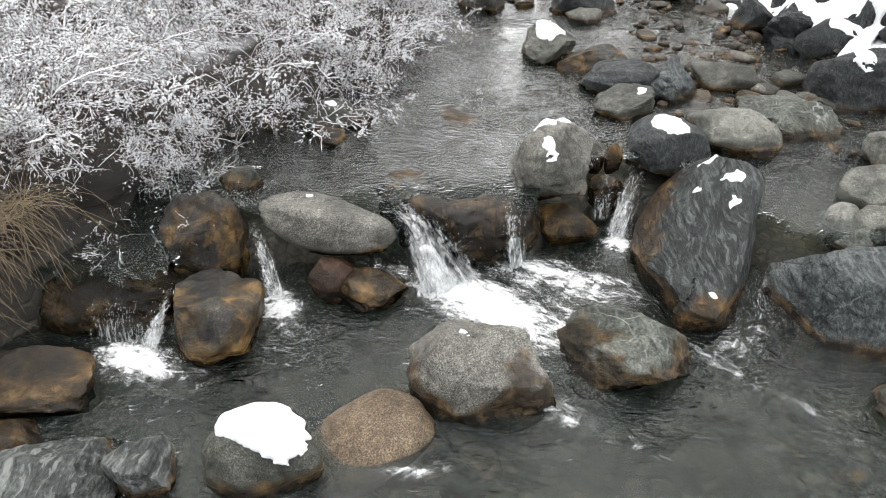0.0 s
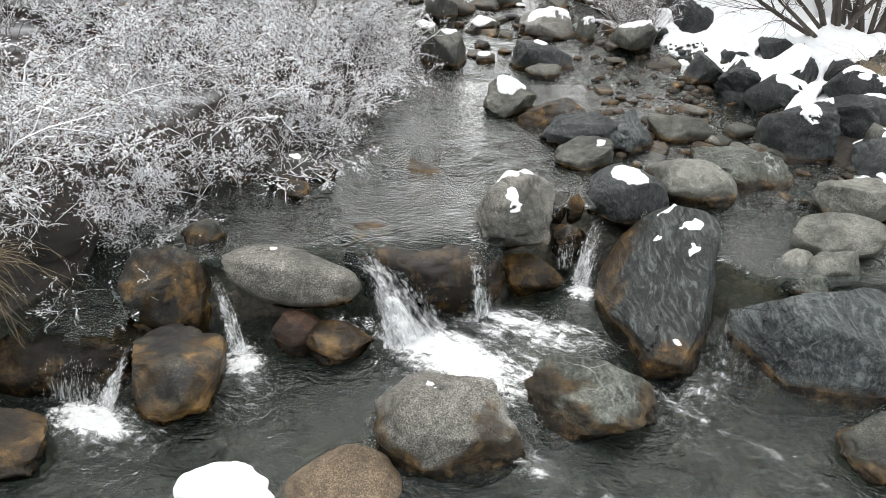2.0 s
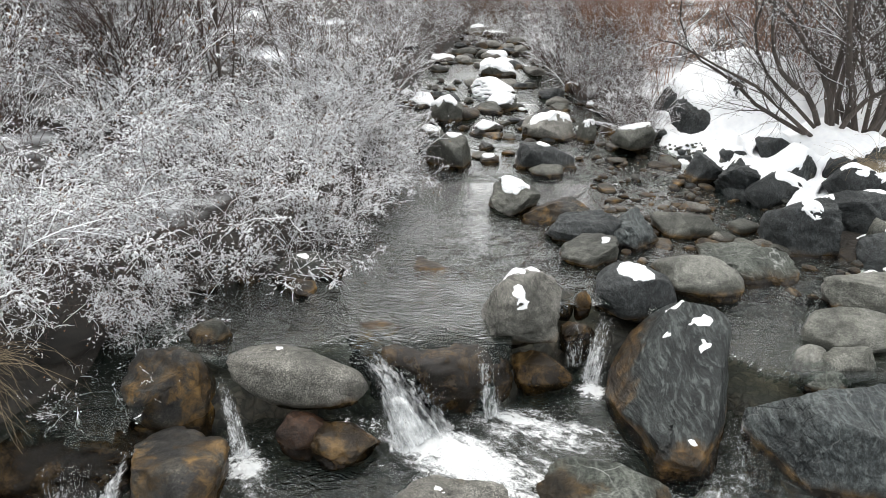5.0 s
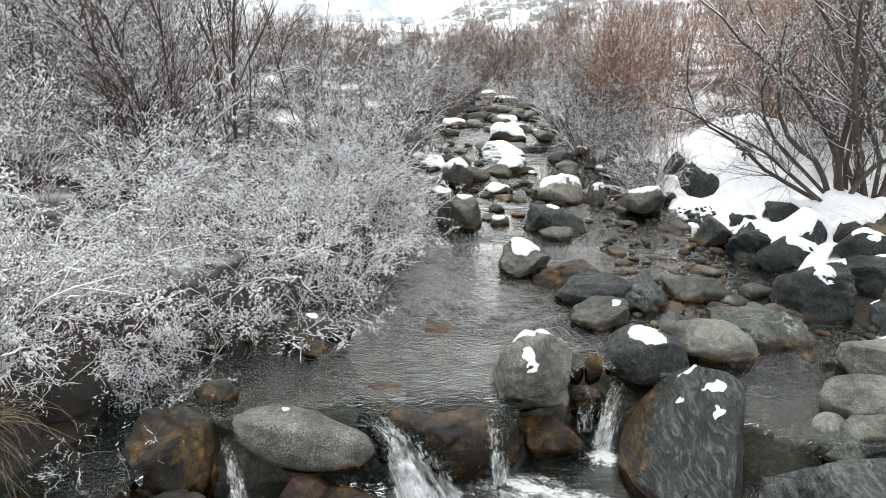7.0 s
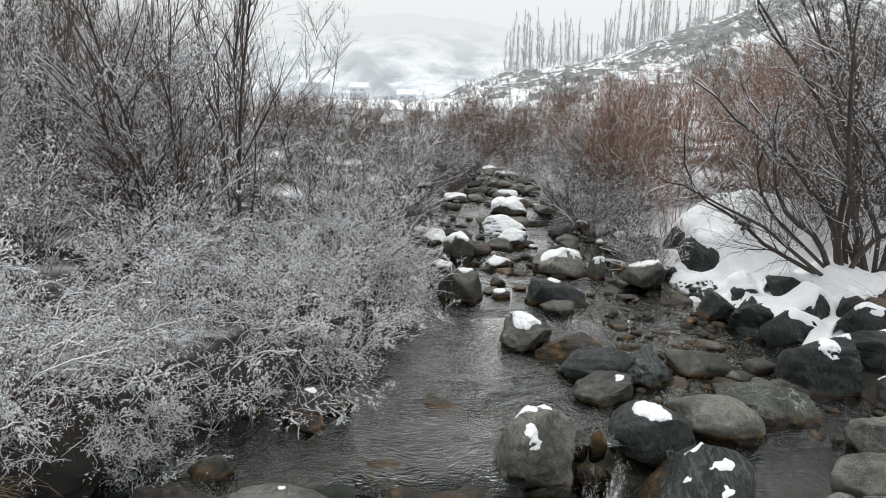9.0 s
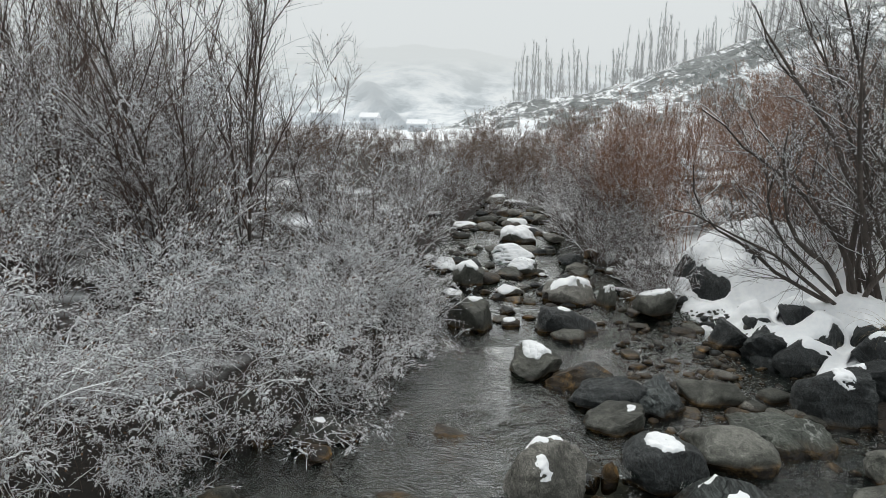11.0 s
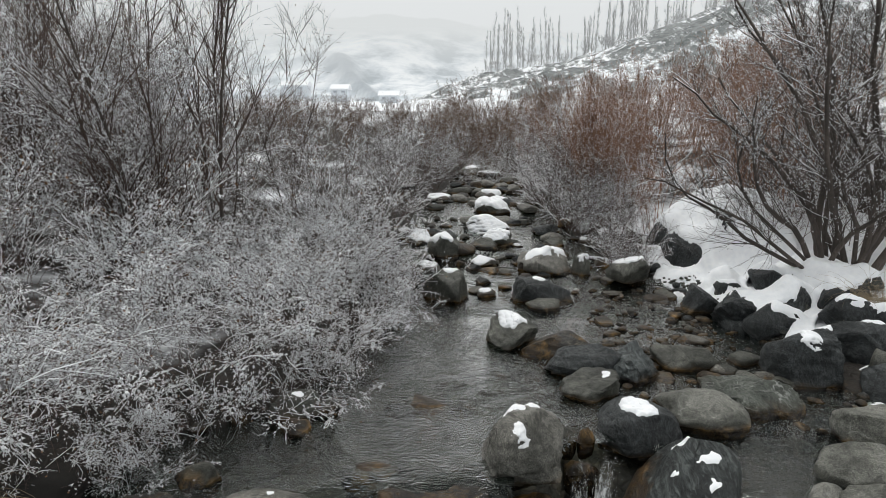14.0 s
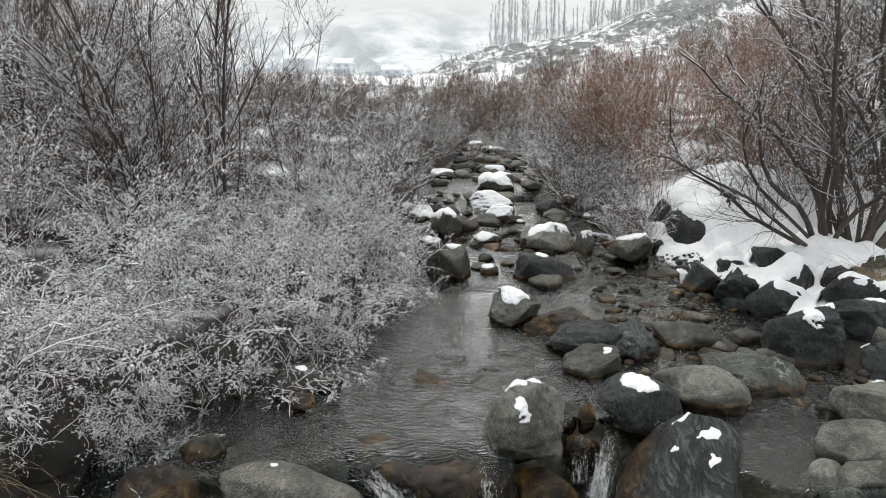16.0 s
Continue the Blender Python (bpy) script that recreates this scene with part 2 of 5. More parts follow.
def ground_material():
    k = Nodes("stream_ground")
    p = k.place("Object")
    q = k.node("VectorMath", 0, {"operation": "ADD"}, i0=p, i1=k.node("VectorMath", 0, {"operation": "SCALE"}, i0=k.noise(9.0, 3.0, 0.6, p, 1), Scale=0.12))
    pebble = k.voronoi(13.0, q, out=1)
    edge = k.voronoi(13.0, q, "DISTANCE_TO_EDGE")
    bed = k.mix(0.35, k.ramp(k.noise(2.6, 5.0, 0.6, p), (0.3, (0.014, 0.016, 0.014)), (0.5, (0.044, 0.043, 0.034)), (0.72, (0.12, 0.10, 0.066))), k.ramp(k.node("SeparateXYZ", 0, Vector=pebble), (0.0, (0.022, 0.021, 0.018)), (0.45, (0.05, 0.05, 0.042)), (0.8, (0.11, 0.095, 0.066)), (1.0, (0.24, 0.21, 0.16))))
    bed = k.mix(k.math("MULTIPLY", k.ramp(edge, (0.0, 1.0), (0.22, 0.0)), 0.55), bed, (0.016, 0.015, 0.012))
    soil = k.ramp(k.noise(9.0, 6.0, 0.7, p), (0.3, (0.007, 0.006, 0.005)), (0.7, (0.032, 0.025, 0.018)))
    bank = k.attr("bank")
    col = k.mix(bank, bed, soil)
    scree = k.ramp(k.noise(0.9, 7.0, 0.7, p), (0.35, (0.05, 0.058, 0.06)), (0.6, (0.20, 0.215, 0.215)))
    col = k.mix(k.attr("crag"), col, scree)
    cover = k.attr("snow")
    steep = k.node("SeparateXYZ", 2, Vector=k.node("NewGeometry", 1))
    keep = k.math("MULTIPLY", cover, k.ramp(k.math("ADD", steep, k.math("MULTIPLY", k.noise(3.5, 6.0, 0.7, p), 0.5)), (0.86, 0.0), (1.02, 1.0)))
    keep = k.math("ADD", keep, k.math("MULTIPLY", k.attr("crag"), k.math("MULTIPLY", k.math("SUBTRACT", k.noise(1.0, 9.0, 0.8, k.scaled(p, (1.3, 0.5, 0.9))), 0.5), 2.8)))
    white = k.ramp(k.noise(0.8, 5.0, 0.6, p), (0.3, (0.76, 0.79, 0.83)), (0.7, (0.88, 0.89, 0.90)))
    col = k.mix(k.ramp(keep, (0.35, 0.0), (0.6, 1.0)), col, white)
    return k.end(col, k.ramp(keep, (0.0, 0.7), (1.0, 0.85)), k.bump(k.math("ADD", k.noise(25.0, 5.0, 0.65, p), k.math("MULTIPLY", k.ramp(edge, (0.0, 0.0), (0.25, 1.0)), 0.8)), 0.5, 0.02))


ground_mat = ground_material()


def water_material():
    """Clear, shallow, cold water: a thin tint, a faint milky body, and gloss by the Fresnel law."""
    k = Nodes("stream_water")
    p = k.place("Object")
    q = k.scaled(p, (5.0, 8.0, 5.0))
    r1 = k.noise(1.0, 2.0, 0.5, q, distortion=1.8)
    crest = k.math("SUBTRACT", 1.0, k.math("MULTIPLY", k.math("ABSOLUTE", k.math("SUBTRACT", r1, 0.5)), 3.2))
    r2 = k.noise(3.4, 3.0, 0.55, q, distortion=1.0)
    r3 = k.noise(9.0, 2.0, 0.5, q, distortion=0.6)
    calm = k.ramp(k.noise(0.8, 2.0, 0.5, p), (0.35, 0.35), (0.65, 1.0))
    wave = k.math("MULTIPLY", k.math("ADD", k.math("MULTIPLY", crest, 0.55), k.math("ADD", k.math("MULTIPLY", r2, 0.40), k.math("MULTIPLY", r3, 0.12))), calm)
    nrm = k.bump(wave, 1.0, 0.040)
    clear = k.node("BsdfTransparent", 0, None, Color=(0.60, 0.66, 0.61))
    body = k.node("BsdfDiffuse", 0, None, Color=(0.060, 0.085, 0.082), Normal=nrm)
    gloss = k.node("BsdfGlossy", 0, None, Color=(1.0, 1.0, 1.0), Roughness=0.07, Normal=nrm)
    deep = k.node("MixShader", 0, None, i0=0.10, i1=clear, i2=body)
    fres = k.node("Fresnel", 0, None, IOR=1.42, Normal=nrm)
    fres = k.ramp(fres, (0.028, 0.016), (0.06, 0.055), (0.095, 0.16), (0.15, 0.54), (0.30, 0.88), (0.7, 1.0))
    k.t.links.new(k.node("MixShader", 0, None, i0=fres, i1=deep, i2=gloss), k.out.inputs[0])
    return k.m


water_mat = water_material()


def white_water(name, stretch, cover, softness=0.22):
    """Broken, air-filled water; the attribute says how thick it is, the grain follows the flow."""
    k = Nodes(name)
    uv = k.node("UVMap", 0)
    n = k.noise(1.0, 6.0, 0.72, k.scaled(uv, stretch), distortion=0.5)
    curl = k.noise(1.0, 5.0, 0.7, k.scaled(uv, (stretch[1] * 2.0, stretch[1] * 2.0, 1.0)), distortion=1.6)
    grain = k.math("ADD", k.math("MULTIPLY", n, 0.62), k.math("MULTIPLY", curl, 0.38))
    thick = k.attr("thick")
    a = k.ramp(k.math("ADD", k.math("MULTIPLY", k.math("SUBTRACT", grain, 0.5), 3.4), thick), (cover, 0.0), (cover + softness * 0.4, 0.35), (cover + softness, 1.0))
    nrm = k.bump(grain, 0.6, 0.02)
    white = k.node("BsdfDiffuse", 0, None, Color=(0.90, 0.92, 0.93), Normal=nrm)
    milky = k.node("BsdfTranslucent", 0, None, Color=(0.88, 0.90, 0.91))
    shine = k.node("BsdfGlossy", 0, None, Roughness=0.2, Normal=nrm)
    lit = k.node("MixShader", 0, None, i0=0.06, i1=k.node("MixShader", 0, None, i0=0.42, i1=white, i2=milky), i2=shine)
    k.t.links.new(k.node("MixShader", 0, None, i0=k.math("MULTIPLY", a, 0.95), i1=k.node("BsdfTransparent", 0), i2=lit), k.out.inputs[0])
    return k.m


fall_mat = white_water("falling_water", (42.0, 7.0, 1.0), 0.36, 0.75)
foam_mat = white_water("foam", (9.0, 17.0, 1.0), 0.42, 0.8)


def drop_material():
    k = Nodes("water_strands")
    n = k.noise(40.0, 3.0, 0.6, k.place("Object"))
    white = k.node("BsdfDiffuse", 0, None, Color=(0.74, 0.78, 0.79))
    thin = k.node("MixShader", 0, None, i0=k.ramp(n, (0.35, 0.25), (0.6, 0.85)), i1=k.node("BsdfTransparent", 0), i2=white)
    gloss = k.node("BsdfGlossy", 0, None, Roughness=0.1)
    k.t.links.new(k.node("MixShader", 0, None, i0=0.12, i1=thin, i2=gloss), k.out.inputs[0])
    return k.m


strand_mat = drop_material()

# ---- the ground: one sheet, with the stream's channel in it ----
LEFT_Y = (-60, 1.0, 3.2, 4.5, 5.3, 5.7, 6.8, 7.6, 8.7, 12, 17, 25, 60)
LEFT_X = (-3.6, -3.4, -3.15, -2.55, -2.3, -1.6, -1.15, -1.1, -0.75, -0.9, 0.1, 0.6, 2.5)
RIGHT_X = (3.6, 3.6, 3.6, 3.6, 3.7, 3.7, 3.4, 3.2, 3.0, 1.6, 0.9, 1.4, 3.5)
RISE_Y = (-60, 8.55, 8.75, 9.6, 9.8, 10.7, 11.0, 11.8, 12.1, 12.7, 13.0, 17, 60)
RISE_Z = (0.50, 0.50, 0.57, 0.60, 0.68, 0.72, 0.82, 0.88, 1.00, 1.04, 1.16, 1.40, 2.4)
LIP_X = (-4.0, -2.9, -2.2, -1.9, -1.5, -0.9, -0.4, 0.25, 0.6, 1.0, 1.5, 2.2, 2.6, 4.0)
LIP_Y = (3.55, 3.55, 3.55, 4.15, 4.35, 4.40, 4.36, 4.42, 5.0, 5.2, 5.2, 4.5, 4.35, 4.3)


def water_level(x, y):
    up = np.interp(y, RISE_Y, RISE_Z)
    lip = np.interp(x, LIP_X, LIP_Y)
    lip = lip + 0.12 * layered(np.stack([x, 0 * x, 0 * x], 1), 0.28, 77, 4, 0.6)
    shelf = 0.5 - 0.17 * (1 - ease(x, -2.2, -1.85)) * (1 - ease(y, 4.25, 4.6))
    shelf = shelf - 0.11 * ease(x, 1.7, 2.1) * (1 - ease(y, 5.0, 5.9))
    wide = 0.12 + 0.30 * ease(x, -1.3, -0.6) * (1 - ease(x, 0.2, 0.4))
    step = np.sqrt(1 - (1 - np.clip((y - lip + 0.06) / wide, 0, 1)) ** 2)
    low = -0.02
    return np.where(y > 8, up, low + (shelf - low) * step)


def ground_level(x, y):
    xl, xr = np.interp(y, LEFT_Y, LEFT_X), np.interp(y, LEFT_Y, RIGHT_X)
    P = np.stack([x, y, 0 * x], 1)
    n1, n2 = layered(P, 1.1, 3, 4), layered(P, 0.28, 9, 3)
    wl = water_level(x, y)
    l, r = xl - x, x - xr
    lip = np.interp(x, LIP_X, LIP_Y)
    depth = 0.30 + 0.10 * n1 + 0.05 * n2
    bar = ease(x, 1.5, 2.6) * ease(y, 5.6, 6.6) * (1 - ease(y, 10.5, 12))
    depth = depth * (1 - 0.92 * bar) + 0.04 * n2 * bar
    depth = depth * (1 - 0.35 * ease(y, 9, 12))
    bed = wl - depth
    left = np.interp(y, RISE_Y, RISE_Z) * ease(y, -1.0, 2.5) + 0.30 * ease(l, 0.0, 0.45) + 0.10 * np.clip(l - 0.3, 0, 6) + 0.10 * n1 + 0.03 * n2
    right = np.interp(y, RISE_Y, RISE_Z) - 0.12 + 0.22 * ease(r, 0.0, 0.6) + 0.14 * np.clip(r - 0.3, 0, 6) + 0.12 * n1 + 0.04 * n2
    z = bed + (left - bed) * ease(l, -0.15, 0.25) + (right - bed) * ease(r, -0.3, 0.35)
    # the valley floor far off, the bluff beside it
    far = ease(y, 22, 60)
    z = z * (1 - far) + (2.3 + 0.25 * n1) * far
    ridge = 2.6 + np.interp(x, (-12, 3, 16, 27, 39, 80, 300), (0, 3.2, 5.9, 9.5, 13.6, 22, 40))
    crag = layered(P, 9.0, 21, 5, 0.6)
    bluff = ease(y + 0.25 * x + 5 * crag, 48, 80)
    z = np.where(y > 30, z + (ridge + 1.6 * crag + 0.5 * layered(P, 2.2, 23, 4, 0.65) - z) * bluff * ease(x, -14, 4), z)
    return z


def ground_sheet():
    def steps(a, b, fine, far, rate=1.17):
        mid = list(np.arange(a, b + 1e-6, fine))
        lo, hi, d = [], [], fine
        x0, x1 = a, b
        while x1 < far:
            d *= rate
            x0, x1 = x0 - d, x1 + d
            lo.append(x0), hi.append(x1)
        return np.array(lo[::-1] + mid + hi)

    xs, ys = steps(-4.6, 5.6, 0.075, 900), steps(1.2, 13.2, 0.075, 900)
    ys = np.sort(np.r_[ys[ys < 40], np.arange(40, 100, 1.2), ys[ys > 100]])
    X, Y = np.meshgrid(xs, ys)
    x, y = X.ravel(), Y.ravel()
    z = ground_level(x, y)
    xl, xr = np.interp(y, LEFT_Y, LEFT_X), np.interp(y, LEFT_Y, RIGHT_X)
    n = layered(np.stack([x, y, z], 1), 0.5, 5, 3)
    bank = np.clip(ease(xl - x, -0.1, 0.15) + ease(x - xr, 0.0, 0.4) + ease(y, 22, 25), 0, 1)
    rocky = layered(np.stack([x, y * 0.7, z], 1), 3.0, 6, 5, 0.75)
    crag = ease(y, 44, 50) * ease(z, 2.6, 3.2)
    cover = ease(xl - x, 0.35, 1.3) * (0.36 + 0.45 * n) + ease(x - xr + 0.25 * n - 0.7 * (1 - ease(y, 7.2, 8.2)), 0.15, 0.6) * np.where((y > 9.8) & (x < 3.2), 0.42 + 0.35 * n, 1.0)
    cover = np.where(y > 11, np.minimum(cover, 0.50 + 0.4 * n + 0.4 * ease(x, 3.0, 4.5) * (1 - ease(y, 11, 13)) + 0.10 * ease(xl - x, 0.5, 1.5) + 0.6 * ease(y, 46, 52)), cover)
    cover = np.where(y > 26, np.maximum(cover, 0.46 + 0.3 * n + 0.4 * ease(y, 44, 50)), cover)
    cover = np.where((y > 46) & (z > 3.2), 0.36 + 0.80 * rocky, cover)
    cover = np.where((y > 9.4) & (y < 20) & (x > 4.4), np.minimum(cover, 0.42 + 0.5 * n), cover)
    i = np.arange(len(ys) - 1)[:, None] * len(xs) + np.arange(len(xs) - 1)
    F = np.stack([i, i + 1, i + 1 + len(xs), i + len(xs)], -1).reshape(-1, 4)
    me = mesh_of("ground", np.stack([x, y, z], 1), F, ground_mat, True, {"bank": bank, "snow": cover, "crag": crag})
    return thing("ground", me, "gravelly stream bed between snow-covered earth banks", "ground", kind="structure")


ground_sheet()


def stream_water():
    xs, ys = np.arange(-3.7, 4.3, 0.05), np.r_[np.arange(-40, 0.3, 1.3), np.arange(0.3, 4.1, 0.045), np.arange(4.1, 5.0, 0.02), np.arange(5.0, 9, 0.045), np.arange(9, 22, 0.09)]
    X, Y = np.meshgrid(xs, ys)
    x, y = X.ravel(), Y.ravel()
    z = water_level(x, y)
    quick = np.exp(-((y - np.interp(x, LIP_X, LIP_Y) + 0.9) / 0.6) ** 2) + 0.5 * ease(y, 8.3, 9)
    P = np.stack([x, y * 0.6, 0 * x], 1)
    z = z + (0.008 + 0.014 * quick) * (1 - 2 * np.abs(layered(P, 0.34, 41, 3))) * 0.8 + 0.0045 * layered(P, 0.12, 43, 2)
    i = np.arange(len(ys) - 1)[:, None] * len(xs) + np.arange(len(xs) - 1)
    F = np.stack([i, i + 1, i + 1 + len(xs), i + len(xs)], -1).reshape(-1, 4)
    drop = np.ptp(z[F], axis=1)
    F = F[(drop < 0.07) | (y[F[:, 0]] > 8) | ((x[F[:, 0]] > -1.1) & (x[F[:, 0]] < 0.35))]
    me = mesh_of("water", np.stack([x, y, z], 1), F, water_mat)
    return thing("water", me, "clear shallow mountain stream rippling over its bed", "water", kind="structure")


stream_water()


# ---- shared shapes ----
def unit(v):
    return v / np.maximum(np.linalg.norm(v, axis=-1, keepdims=True), 1e-9)


def tubes(P, R, sides=3):
    n, k1, _ = P.shape
    tangent = unit(np.gradient(P, axis=1))
    ref = np.where(np.abs(tangent[..., 2:3]) > 0.9, np.array([1.0, 0, 0]), np.array([0, 0, 1.0]))
    s = unit(np.cross(tangent, ref))
    u = np.cross(s, tangent)
    ang = np.arange(sides) * 2 * math.pi / sides + math.pi / 2
    ring = P[:, :, None] + R[:, :, None, None] * (np.cos(ang)[:, None] * s[:, :, None] + np.sin(ang)[:, None] * u[:, :, None])
    base = np.arange(n)[:, None, None] * (k1 * sides) + np.arange(k1 - 1)[None, :, None] * sides
    j, j2 = np.arange(sides), (np.arange(sides) + 1) % sides
    F = np.stack([base + j, base + j2, base + sides + j2, base + sides + j], -1).reshape(-1, 4)
    return ring.reshape(-1, 3), F


# ---- boulders ----
BALLS = {}


def ball(level):
    if level not in BALLS:
        bm = bmesh.new()
        bmesh.ops.create_icosphere(bm, subdivisions=level, radius=1)
        V = np.array([v.co for v in bm.verts])
        F = np.array([[v.index for v in f.verts] for f in bm.faces])
        bm.free()
        BALLS[level] = (V / np.linalg.norm(V, axis=1)[:, None], F)
    return BALLS[level]


def normals_of(V, F):
    n = np.cross(V[F[:, 1]] - V[F[:, 0]], V[F[:, 2]] - V[F[:, 0]])
    out = np.zeros_like(V)
    for k in range(3):
        np.add.at(out, F[:, k], n)
    return out / np.maximum(np.linalg.norm(out, axis=1), 1e-9)[:, None]


def boulder_shape(a, b, c, seed, level=4, box=0.25, facets=14, rough=0.085, sharp=0.55, scale=None, cuts=()):
    """A rock: a rounded block, planed by facets, then worn and pitted."""
    rng = np.random.default_rng(seed)
    V, F = ball(level)
    power = 2 + 2.0 * box
    p = V / (np.abs(V) ** power).sum(1)[:, None] ** (1 / power)
    p = p + V * (layered(V, 1.1, seed, 2)[:, None] * rough * 3.0)
    for _ in range(facets):
        n = rng.normal(size=3)
        n /= np.linalg.norm(n)
        d = rng.uniform(0.88 - 0.44 * sharp, 0.95)
        over = np.clip(p @ n - d, 0, None)
        p = p - n * (over * 0.96)[:, None]
    for *n, d in cuts:
        n = unit(np.array(n, float))
        p = p - n * (np.clip(p @ n - d, 0, None) * 0.97)[:, None]
    axis = unit(rng.normal(size=3) + (0, 0, 0.8))
    beds = (p @ axis) * 3.5 + 1.2 * layered(V, 0.9, seed + 21, 2)
    steps = np.floor(beds) + ease(beds - np.floor(beds), 0.25, 0.75) - beds
    p = p + V * (steps[:, None] * rough * sharp * 0.9)
    n5 = layered(V, 0.42, seed + 2, 5, 0.6)
    terrace = np.floor(n5 * 4) + ease(n5 * 4 - np.floor(n5 * 4), 0.3, 0.7)
    p = p + V * ((0.5 * n5 + 0.5 * terrace / 4)[:, None] * rough * 1.2)
    ridge = 1 - np.abs(layered(V * (1, 1, 1.6), 0.3, seed + 7, 4, 0.6))
    p = p + V * ((ridge - 0.8)[:, None] * rough * 0.7)
    scale = np.abs(p).max(0) if scale is None else scale
    return p / scale * (a, b, c), F, scale


def boulder(x, y, z, a, b, c, seed, material, label, turn=0.0, tip=(0, 0), level=4, box=0.25, facets=20, rough=0.10, sharp=0.7, line=None, wet=0.12, caps=(), cling=0.22, group="boulders in the stream", name="boulder", flank=0.0, cuts=()):
    """One rock. line: the water's level at it; wet: how far the algae and damp reach above; caps: snow patches as (across, along, radius, thickness)."""
    p, F, scale = boulder_shape(a, b, c, seed, level, box, facets, rough, sharp, None, cuts)
    turned = np.array(Euler((radians(tip[0]), radians(tip[1]), radians(turn))).to_matrix()).T
    reach = np.maximum(-p[:, 0], 0.72 * p[:, 0] - 0.25 * p[:, 2]) / a
    if flank:
        p[:, 0] += -0.12 * a * np.sin(p[:, 1] / b * 2.2) - 0.10 * a * (p[:, 1] / b) ** 2 * np.sign(p[:, 0])
    p = p @ turned
    world_p = p + (x, y, z)
    line = float(water_level(np.array([x]), np.array([y]))[0]) if line is None else line
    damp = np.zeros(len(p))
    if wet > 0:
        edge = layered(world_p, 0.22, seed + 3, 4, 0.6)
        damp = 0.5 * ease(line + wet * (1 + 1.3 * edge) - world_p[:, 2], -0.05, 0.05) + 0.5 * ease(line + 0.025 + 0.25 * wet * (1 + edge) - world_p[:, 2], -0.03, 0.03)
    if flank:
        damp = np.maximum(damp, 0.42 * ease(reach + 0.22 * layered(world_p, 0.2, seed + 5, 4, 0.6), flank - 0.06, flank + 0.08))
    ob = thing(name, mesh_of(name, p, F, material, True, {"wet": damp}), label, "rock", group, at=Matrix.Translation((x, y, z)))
    if not caps:
        return ob
    p, F, scale = boulder_shape(a, b, c, seed, min(level + 1, 6) if max(radius for _, _, radius, *_ in caps) * a < 0.5 else level, box, facets, rough * (0.5 if caps[0][2] >= 0.6 and a < 0.6 else 1.0), sharp, scale, cuts)
    if flank:
        p[:, 0] += -0.12 * a * np.sin(p[:, 1] / b * 2.2) - 0.10 * a * (p[:, 1] / b) ** 2 * np.sign(p[:, 0])
    p = p @ turned
    nrm = normals_of(p, F)
    ragged = 0.70 * layered(p, 0.10, seed + 11, 3, 0.6) + 0.50 * layered(p, 0.030, seed + 12, 2, 0.6)
    for across, along, radius, thick, *form in caps:
        narrow, slew = form or (1.0, 0.0)
        off = p[:, :2] - (across * a, along * b)
        cs, sn = math.cos(radians(slew)), math.sin(radians(slew))
        d = np.hypot(off[:, 0] * cs + off[:, 1] * sn, (off[:, 1] * cs - off[:, 0] * sn) / narrow) / a
        mask = radius - d + min(0.8 * radius + 0.05, 0.2 if radius < 0.3 else 0.15 if radius < 0.9 else 0.4) * ragged
        mask = np.minimum(mask, (nrm[:, 2] - cling) * 0.6 + 0.2 * ragged)
        mask = np.where(nrm[:, 2] < -0.1, -1, mask)
        lump = 1 + 0.35 * layered(p, 0.07, seed + 13, 3)
        q = p + nrm * (thick * lump * np.sqrt(np.clip(mask, 0, 0.10) / 0.10) - 0.006)[:, None]
        q -= nrm * (0.015 * (mask < -0.02))[:, None]
        keep = (mask[F] > 0).any(1)
        if keep.sum() < 8:
            continue
        mark = np.arange(len(p))
        for _ in range(400):
            least = mark[F[keep]].min(1)
            before = mark.copy()
            for c3 in range(3):
                np.minimum.at(mark, F[keep][:, c3], least)
            if (mark == before).all():
                break
        names, counts = np.unique(mark[F[keep][:, 0]], return_counts=True)
        for piece in names[counts > max(12, 0.08 * counts.max())]:
            own = keep & (mark[F[:, 0]] == piece)
            used = np.unique(F[own])
            index = np.full(len(p), -1)
            index[used] = np.arange(len(used))
            thing("snow_cap", mesh_of("snow_cap", q[used], index[F[own]], snow), "ragged patch of fresh white snow on a boulder", "snow", "snow on the boulders", at=Matrix.Translation((x, y, z)))
    return ob


# the lower pool
boulder(-1.17, 2.42, 0.05, 0.36, 0.25, 0.25, 1, granite_dark, "rounded dark granite boulder under a thick snow cap", level=5, facets=4, box=0.1, sharp=0.2, caps=((0.05, 0.12, 0.74, 0.045, 0.60, -20),), cling=0.15, wet=0.10)
boulder(-0.60, 2.70, -0.10, 0.40, 0.27, 0.17, 2, tanstone, "tan granite slab half under the water", level=5, facets=2, sharp=0.3, rough=0.03, box=0.5, wet=0.0, turn=32, tip=(6, -14))
boulder(0.02, 3.14, 0.06, 0.48, 0.36, 0.33, 3, granite, "pale speckled granite boulder with a brown wet foot", level=5, facets=9, sharp=0.45, wet=0.20, turn=-12, caps=((-0.25, 0.15, 0.07, 0.012),))
boulder(0.88, 3.42, 0.02, 0.48, 0.32, 0.25, 4, greenstone, "greenish grey veined boulder with brown algae at the water", level=5, box=0.4, facets=16, sharp=0.75, rough=0.11, wet=0.17, turn=-10)
